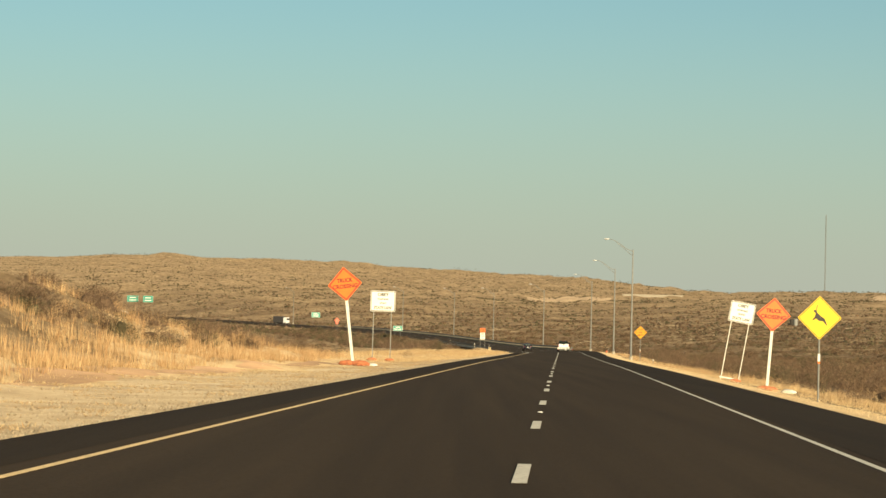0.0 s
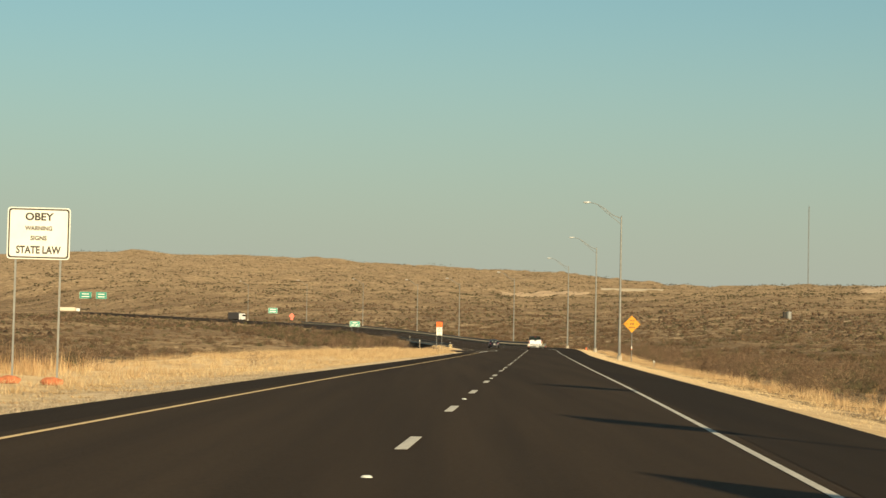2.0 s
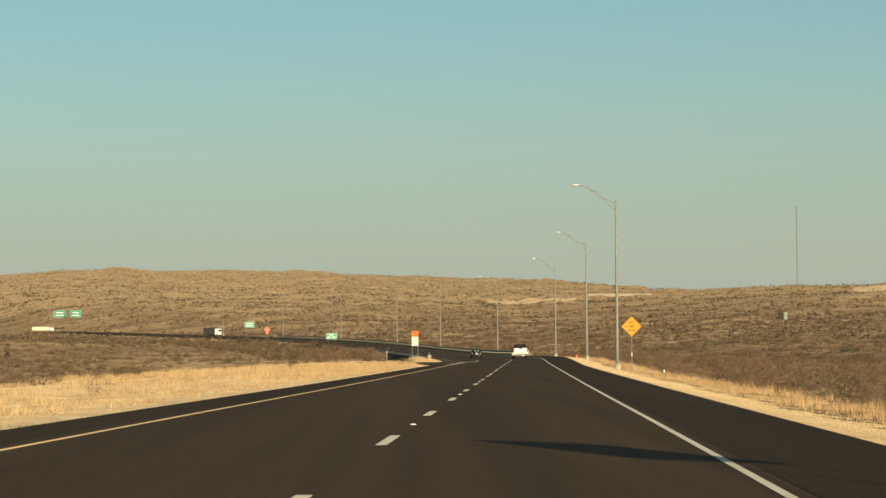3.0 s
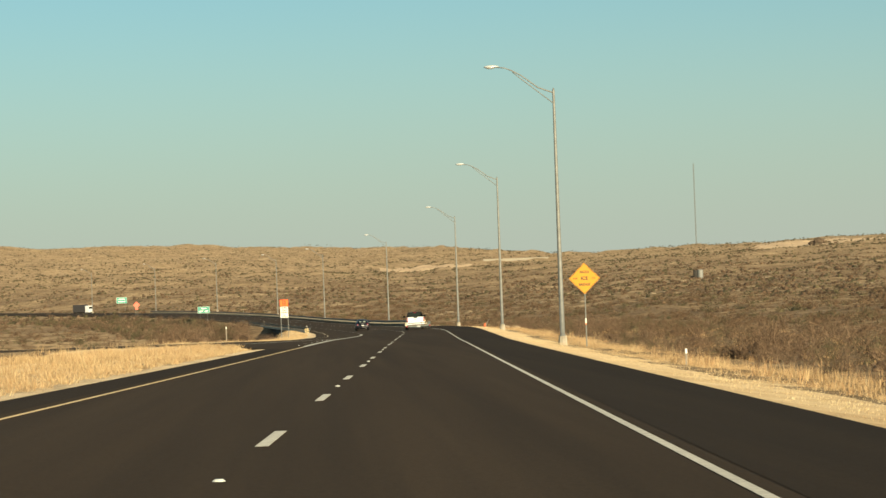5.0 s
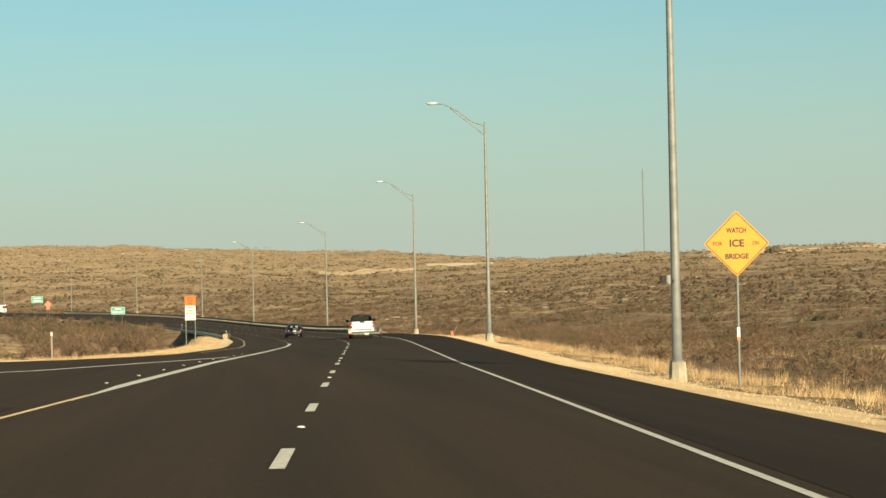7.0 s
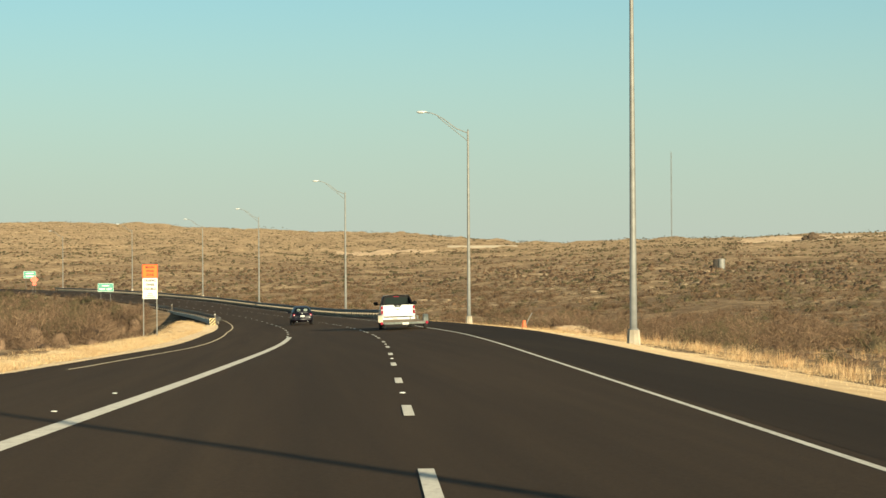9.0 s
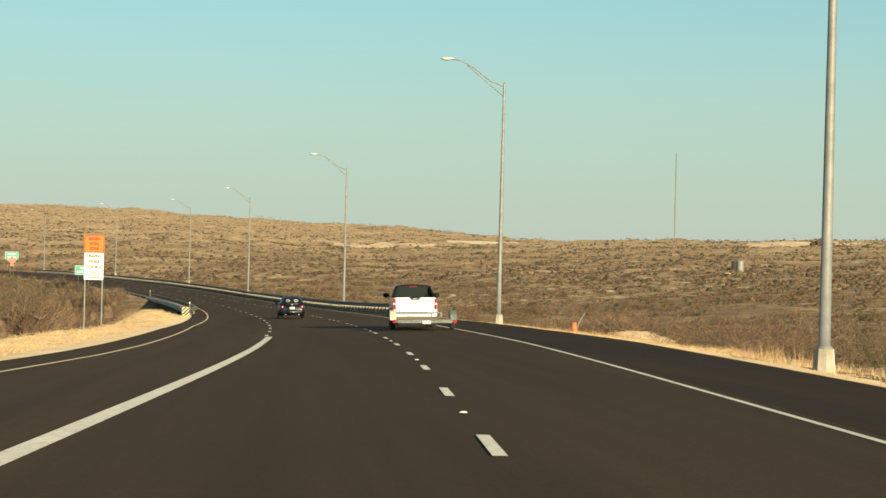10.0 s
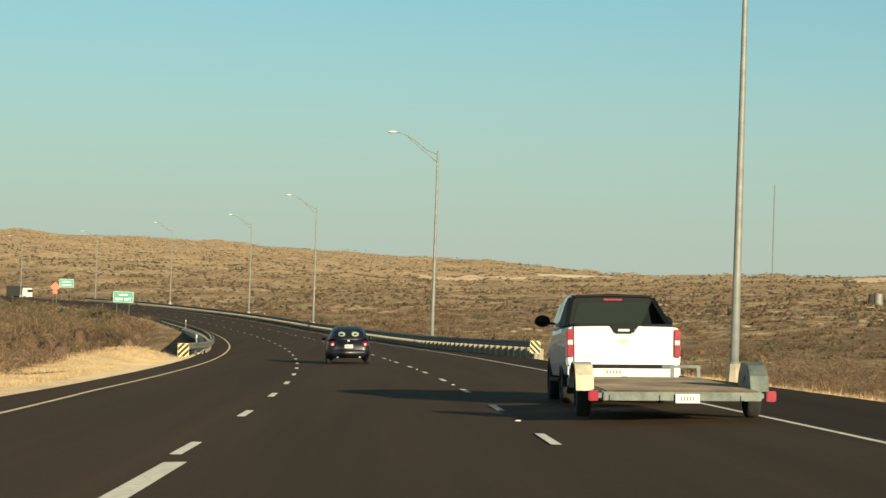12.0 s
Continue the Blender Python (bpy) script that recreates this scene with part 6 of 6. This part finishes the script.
def plant_all():
    rng = np.random.default_rng(11)
    bushes = [twig_bush(np.random.default_rng(100 + k), h=1.0, w=0.8, stems=11 + k % 3, twigs=6, leaves=26) for k in range(6)]
    tufts = [grass_tuft(np.random.default_rng(200 + k), 17, r0=0.0052) for k in range(5)]
    near_thickets = [thicket(np.random.default_rng(300 + k), 84, 0.0145, 0.48) for k in range(6)]
    mid_thickets = [thicket(np.random.default_rng(320 + k), 17, 0.034, 0.56) for k in range(6)]
    dense = [thicket(np.random.default_rng(340 + k), 430, 0.0053, 0.50, 0.80) for k in range(5)]
    loose = [thicket(np.random.default_rng(360 + k), 260, 0.0072, 0.5, 0.85) for k in range(5)]
    low = [thicket(np.random.default_rng(380 + k), 24, 0.020, 0.42, 1.0) for k in range(6)]
    lumps = [lump(np.random.default_rng(400 + k)) for k in range(12)]

    # straw grass on the verges, knee-high where nobody mows
    n = 21000
    s, side = 573 * rng.uniform(0, 1, n) ** 1.15, rng.random(n) < 0.5
    out = rng.uniform(0, 1, n) ** 1.5
    off = np.where(side, verge_edge(s, False) + 2.2 + out * 4.2, verge_edge(s, True) - np.interp(s, (0, 82, 115, 186), (5.0, 3.0, 1.7, 1.1)) - out * np.interp(s, (0, 62, 113, 227, 337, 634), (7, 8, 16, 13, 4, 3.5)))
    xs, ys = beside(rng, s, off)
    ok, s, off = open_ground(xs, ys, 0.5, 0.3)
    xs, ys, off, s = xs[ok], ys[ok], off[ok], s[ok]
    d = np.where(off > 0, off - verge_edge(s, False), verge_edge(s, True) - off)
    keep = waves(xs, ys, 6, 21) + d * 0.5 > -0.35
    xs, ys, d, right, s = xs[keep], ys[keep], d[keep], off[keep] > 0, s[keep]
    h = np.where(right, np.clip(0.12 * (d - 2.2), 0.05, 0.30), np.where(s < 102, np.clip(0.09 * d - 0.36, 0.05, 0.36), np.where(s > 314, 0.135, np.clip(0.07 + 0.035 * d, 0.08, 0.34))))
    h = h * rng.uniform(0.6, 1.4, len(xs)) * (1 + 0.5 * waves(xs, ys, 5, 27))
    high = h > 0.10
    xs, ys, h = xs[high], ys[high], h[high]
    scatter("dry_grass", tufts, xs, ys, rng.uniform(0.7, 1.4, len(xs)), np.clip(h, 0.04, 1) * 1.7, STRAW, "straw-coloured dry grass tufts along the verges", "grass", 31)

    # shaggy straw on the nose between the carriageway and the side road
    n = 6400
    s, off = 262 - 71 * rng.uniform(0, 1, n) ** 1.2, -5.2 - 13 * rng.uniform(0, 1, n) ** 1.3
    xs, ys = beside(rng, s, off)
    edge = ramp_edges(xs)[0]
    ok = (ys < edge - 0.9) & ((ys < 253.5) | (xs < 4.35)) & (off < verge_edge(s, True) - 0.55) & (waves(xs, ys, 2.6, 33) + 0.6 * waves(xs, ys, 1.1, 34) > -0.15)
    xs, ys, off, s = xs[ok], ys[ok], off[ok], s[ok]
    h = np.clip(0.17 + 0.05 * (-off - 5.2), 0.17, 0.30) * rng.uniform(0.6, 1.3, len(xs)) * (1 + 0.4 * waves(xs, ys, 3, 35))
    scatter("dry_grass", tufts, xs, ys, rng.uniform(0.8, 1.5, len(xs)), h * 1.5, STRAW, "shaggy straw grass on the nose by the side road", "grass", 38, -0.05)

    # low straw that creeps over the gravel bank
    n = 4200
    creep = np.random.default_rng(81)
    s, off = creep.uniform(14, 112, n), 0.0
    off = verge_edge(s, True) - 0.4 - creep.uniform(0, 1, n) * np.interp(s, (14, 62, 90, 112), (5.4, 3.8, 2.6, 1.4))
    xs, ys = beside(creep, s, off)
    ok = waves(xs, ys, 3.4, 36) + 0.7 * waves(xs, ys, 1.3, 37) > 0.25
    xs, ys = xs[ok], ys[ok]
    scatter("dry_grass", tufts, xs, ys, creep.uniform(0.6, 1.1, len(xs)), creep.uniform(0.05, 0.13, len(xs)), STRAW, "low straw grass creeping over the gravel bank", "grass", 82, -0.03)

    # short mown stubble at the edges of the bright strip and on the bank by the side road
    n = 4200
    s = 502 * rng.uniform(0, 1, n) ** 1.05
    side = rng.random(n) < np.where(s > 292, 0.4, 0.78)
    off = np.where(side, verge_edge(s, False) + 0.55 + 1.5 * rng.uniform(0, 1, n), verge_edge(s, True) - np.interp(s, (0, 90, 123, 249), (4.2, 2.4, 1.5, 0.9)) - 3.5 * rng.uniform(0, 1, n))
    xs, ys = beside(rng, s, off)
    ok, s, off = open_ground(xs, ys, 0.1, 0.1)
    xs, ys = xs[ok], ys[ok]
    stubble = [grass_tuft(np.random.default_rng(500 + k), 24, 0.075, 0.85, 0.0044, 0.04, 0.5) for k in range(4)]
    scatter("mown_grass", stubble, xs, ys, rng.uniform(0.8, 1.5, len(xs)), rng.uniform(0.3, 0.7, len(xs)), MOWN, "short pale mown grass beside the shoulder", "grass", 37, -0.055)

    # bare shrubs near the road: twigs that fork close by, soft clouds farther out
    zones = ((300, -60, 70, 10, 270), (40, -27, -9, 57, 140), (430, 12, 42, 41, 270), (260, 18, 46, 249, 490), (130, 22, 36, 370, 500))
    xs = np.concatenate([rng.uniform(z[1], z[2], z[0]) for z in zones])
    ys = np.concatenate([rng.uniform(z[3], z[4], z[0]) for z in zones])
    n = len(xs)
    ok, s, off = open_ground(xs, ys, 3.5, 4.6)
    shelf = (off < 0) & (s > 50) & (s < 266) & (off > -np.interp(s, (50, 128, 144, 227, 266), (11, 11, 22, 17, 10)))
    ok &= ~(shelf & (rng.random(n) < 0.86))
    ok &= ~((off < -8) & (off > -46) & (s < 122)) | ((off < -13) & (off > -19) & (s > 62) & (s < 122))
    ok &= waves(xs, ys, 26, 22) + 0.6 * waves(xs, ys, 9, 23) > -0.8
    xs, ys, off, s = xs[ok], ys[ok], off[ok], s[ok]
    size = rng.uniform(0.8, 1.8, len(xs))
    size = np.where(off > 0, size * np.clip(0.45 + 0.075 * (off - 6.0), 0.5, 1.35), size)
    two_tone(rng, "brush", bushes, xs, ys, size, size * rng.uniform(0.65, 1.0, len(xs)), 0.15, TWIG, 32, ("leafless brown thorn brush along the road", "dull green desert shrubs among the brush"))

    # straw patches among the brush, a tuft-grown scarp and the dark bushes beside it
    patch = np.random.default_rng(83)
    n = 5200
    xs, ys = beside(patch, patch.uniform(110, 500, n), 9.5 + 26 * patch.uniform(0, 1, n) ** 1.3)
    ok = waves(xs, ys, 9, 84) + 0.6 * waves(xs, ys, 3, 85) > 0.35
    xs, ys = np.concatenate([xs[ok], patch.normal(27.6, 1.5, 120)]), np.concatenate([ys[ok], patch.normal(423.5, 2.6, 120)])
    scatter("dry_grass", tufts, xs, ys, patch.uniform(0.8, 1.6, len(xs)), patch.uniform(0.5, 1.2, len(xs)), RED_STRAW, "patches of reddish straw grass among the brush", "grass", 86)
    xs, ys = beside(patch, patch.uniform(430, 441, 9), patch.uniform(12.8, 16.5, 9))
    size = patch.uniform(1.6, 2.6, 9)
    scatter("brush", dense, xs, ys, size * 1.2, size * 0.85, TWIG, "dark dense bushes behind the marker stake", "brush", 87)

    # low brush between the side road and the creek, tall rounded clumps by the creek and at the side road
    n = 560
    xs, ys = 9 - 64 * rng.uniform(0, 1, n) ** 1.3, 300 + 330 * rng.uniform(0, 1, n) ** 1.1
    ok, s, off = open_ground(xs, ys, 0.0, 4)
    ok &= off < -np.interp(s, (314, 361, 400, 427, 456, 482, 556, 634), (13.2, 12.4, 12.6, 13.4, 15.6, 17.0, 15.5, 13))
    ok &= (ys > ramp_edges(xs)[1] + 3) & (waves(xs, ys, 12, 28) + 0.5 * waves(xs, ys, 5, 29) > -0.1)
    xs, ys, s, off = xs[ok], ys[ok], s[ok], off[ok]
    size = rng.uniform(0.7, 1.6, len(xs))
    two_tone(rng, "brush", dense, xs, ys, size * 1.4, size * rng.uniform(0.7, 1.0, len(xs)), 0.22, TWIG, 60, ("low bare brown brush between the side road and the creek", "dull green bushes between the side road and the creek"))
    n = 124
    s, off = rng.uniform(446, 612, n), -12.4 - 13 * rng.uniform(0, 1, n) ** 1.2
    off = off - np.interp(s, (446, 480, 520, 560, 610), (4.0, 5.6, 5.4, 3.4, 1.6))
    xs, ys = beside(rng, s, off)
    near_x, near_y = rng.normal(-9.5, 3.2, 16), rng.normal(307, 2.6, 16)
    bed_s = rng.uniform(545, 612, 40)
    bed_x, bed_y = beside(rng, bed_s, -17.6 + 0.09 * (bed_s - 545) - 7 * rng.uniform(0, 1, 40))
    xs, ys = np.concatenate([xs, near_x, bed_x]), np.concatenate([ys, near_y, bed_y])
    size = np.concatenate([rng.uniform(2.6, 4.4, n), rng.uniform(1.8, 3.0, 16), rng.uniform(2.0, 3.4, 40)])
    ok, s, off = open_ground(xs, ys, 2.0, 4)
    xs, ys, size = xs[ok], ys[ok], size[ok] * np.interp(s[ok], (440, 500), (0.72, 1.0))
    two_tone(rng, "thicket", dense, xs, ys, size * 1.15, size * rng.uniform(0.95, 1.25, len(xs)), 0.12, TWIG, 65, ("dense rounded clumps of bare brown thicket by the creek", "dull green bushes in the thicket by the creek"))

    # brush along the inside of the far bend
    for n, s0, s1, protos, seed in ((560, 604, 846, near_thickets, 70), (620, 837, 1200, mid_thickets, 75)):
        s = rng.uniform(s0, s1, n)
        xs, ys = beside(rng, s, -rng.uniform(0, 1, n) ** 1.2 * 22 - 12.5)
        size = rng.uniform(1.1, 2.0, n)
        two_tone(rng, "thicket", protos, xs, ys, size * 1.5, size * rng.uniform(0.8, 1.2, n), 0.42, TWIG, seed, ("bare brown brush along the inside of the bend", "dull green bushes along the inside of the bend"))

    # tall bunch grass and dark brush on the mound by the first signs
    n = 7000
    s, off = rng.uniform(30, 136, n), -9.5 - 16 * rng.uniform(0, 1, n) ** 1.4
    xs, ys = beside(rng, s, off)
    keep = (waves(xs, ys, 4.5, 44) + 0.5 * waves(xs, ys, 1.8, 48) > np.interp(-off, (10.5, 12, 15), (-0.7, -0.35, 0.2))) & (off < -np.interp(s, (30, 92, 136), (10.2, 9.4, 11.5)))
    xs, ys, off = xs[keep], ys[keep], off[keep]
    scatter("bunch_grass", tufts, xs, ys, rng.uniform(0.8, 1.5, len(xs)), rng.uniform(0.55, 1.3, len(xs)) * np.clip((-off - 7.5) / 4, 0.5, 1.1) * (1 + 0.3 * waves(xs, ys, 6, 45)), RED_STRAW,
            "tall reddish bunch grass on the roadside mound", "grass", 46)
    n = 60
    s, off = rng.uniform(100, 153, n), -15.0 - 15 * rng.uniform(0, 1, n)
    xs, ys = beside(rng, s, off)
    size = rng.uniform(1.0, 2.1, n)
    two_tone(rng, "brush", dense, xs, ys, size, size * rng.uniform(0.6, 0.95, n), 0.3, TWIG, 47, ("dense dark brown brush on the roadside mound", "dull green bushes on the roadside mound"))

    n = 26
    patch = np.random.default_rng(58)
    xs, ys = beside(patch, patch.uniform(72, 98, n), -17.0 - 4.2 * patch.uniform(0, 1, n))
    size = patch.uniform(1.0, 1.9, n)
    two_tone(patch, "brush", dense, xs, ys, size * 1.2, size * patch.uniform(0.5, 0.75, n), 0.45, TWIG, 59, ("dark brown brush in a patch on the roadside mound", "dull green bushes in a patch on the roadside mound"))
    n = 90
    near = np.random.default_rng(49)
    s, off = near.uniform(72, 136, n), -12.6 - 6 * near.uniform(0, 1, n)
    xs, ys = beside(near, s, off)
    size = near.uniform(0.8, 1.7, n)
    two_tone(near, "brush", dense, xs, ys, size, size * near.uniform(0.55, 0.9, n), 0.18, TWIG, 52, ("low bare brown brush among the bunch grass", "dull green bushes among the bunch grass"))

    # brush on the plain and the valley floor, then out to the ridge
    lab = ("low brown desert scrub on the plain", "dull green desert scrub on the plain")
    for n, r0, r1, power, protos, lo, hi, flat, clear, seed in ((950, 0, 0, 1, loose, 1.2, 2.8, 0.66, 0, 38), (1200, 0, 300, 1, near_thickets, 1.5, 3.0, 0.6, 0, 39), (4300, 60, 250, 1.15, near_thickets, 1.3, 3.0, 0.62, 42, 40),
                                                                (6500, 0, 1, 1, low, 0.7, 1.7, 0.62, 0, 42), (8500, 0, 3, 1, low, 0.7, 1.9, 0.62, 0, 43), (12000, 190, 800, 1.15, mid_thickets, 1.3, 3.0, 0.6, 105, 45),
                                                                (56000, 180, 800, 1.2, lumps, 0.6, 1.7, 0.7, 90, 55), (62000, 720, 1900, 1.1, lumps, 1.0, 2.5, 0.52, 200, 50)):
        if r0:
            az, r = rng.uniform(-38, 46, n), r0 + (r1 - r0) * rng.uniform(0, 1, n) ** power
            xs, ys = HUB[0] + r * np.sin(np.radians(az)), HUB[1] + LONG * (r * np.cos(np.radians(az)) - 30)
        else:
            xs, ys = beside(rng, rng.uniform(90, 634, n) if r1 < 2 else rng.uniform(400, 900, n) if r1 == 3 else rng.uniform(614, 882, n), (10 + (46 + r1 / 8 + 40 * (r1 == 1) + 80 * (r1 == 3)) * rng.uniform(0, 1, n)) * np.where(rng.random(n) < 0.75, 1, -1))
            r = np.full(n, 100.0)
        ok, s, off = open_ground(xs, ys, 6, 9)
        ok &= ~((off < 0) & (s < 275) & (off > -24)) & ~((off < 0) & (s > 314) & (s < 556) & (off > -30))
        ok &= waves(xs, ys, 90, 24) * 0.6 + 0.7 * waves(xs, ys, 30, 25) > -0.35 - 0.4 * (r < 450) - 0.5 * (r > 900)
        ok &= ~(on_bare(xs, ys) & (rng.random(n) < 0.8)) & ~((xs > 110) & (xs < 205) & (ys > 1840) & (ys < 2034)) & ((np.abs(off) > clear) | (s > 882))
        xs, ys, r = xs[ok], ys[ok], r[ok]
        size = rng.uniform(lo, hi, len(xs)) * rng.uniform(0.7, 1.15, len(xs))
        tall = size * flat * rng.uniform(0.7, 1.2, len(xs))
        two_tone(rng, "scrub", protos, xs, ys, size, tall, np.interp(r, (100, 500, 750), (0.22, 0.36, 0.8)), SCRUB, seed, lab, 0.1, OLIVE if r1 > 900 else None)

    # bushes round the foot of the tanks
    near = np.random.default_rng(88)
    xs, ys = near.normal(119.0, 3.0, 26), 869 + 3 * near.normal(size=26)
    size = near.uniform(1.0, 1.9, 26)
    scatter("scrub", mid_thickets, xs, ys, size * 1.2, size * 0.75, SCRUB, "low brown scrub round the tanks", "scrub", 89)

    # loose pale gravel along the pavement edge
    n = 19000
    s = np.where(rng.random(n) < 0.6, rng.uniform(10, 128, n), rng.uniform(10, 510, n))
    side = rng.random(n) < np.where(s < 128, 0.10, 0.30)
    wide = np.interp(s, (0, 22, 62, 90, 123, 244, 337), (5.4, 4.9, 3.7, 2.4, 1.3, 0.9, 0.9))
    off = np.where(side, verge_edge(s, False) + 0.02 + np.abs(rng.normal(0, 0.12, n)), verge_edge(s, True) - 0.03 - wide * rng.uniform(0, 1, n) ** 1.9)
    xs, ys = beside(rng, s, off)
    ok, s, off = open_ground(xs, ys, 0.02, 0.02)
    tet = (np.array([(0.5, 0, -0.2), (-0.3, 0.45, -0.2), (-0.3, -0.45, -0.2), (0.1, 0.05, 0.5), (-0.25, 0.1, 0.4)]), np.array([(0, 1, 3), (1, 2, 4), (2, 0, 3), (1, 4, 3), (2, 3, 4)]))
    xs, ys = xs[ok], ys[ok]
    sz = np.where(s[ok] < 128, 0.014 + 0.045 * rng.uniform(0, 1, len(xs)) ** 3, rng.uniform(0.014, 0.036, len(xs)))
    scatter("gravel", [tet], xs, ys, sz, sz * 0.8, STONE, "pale loose gravel beside the asphalt", "gravel", 36, -0.035)


ledge_rocks()
plant_all()
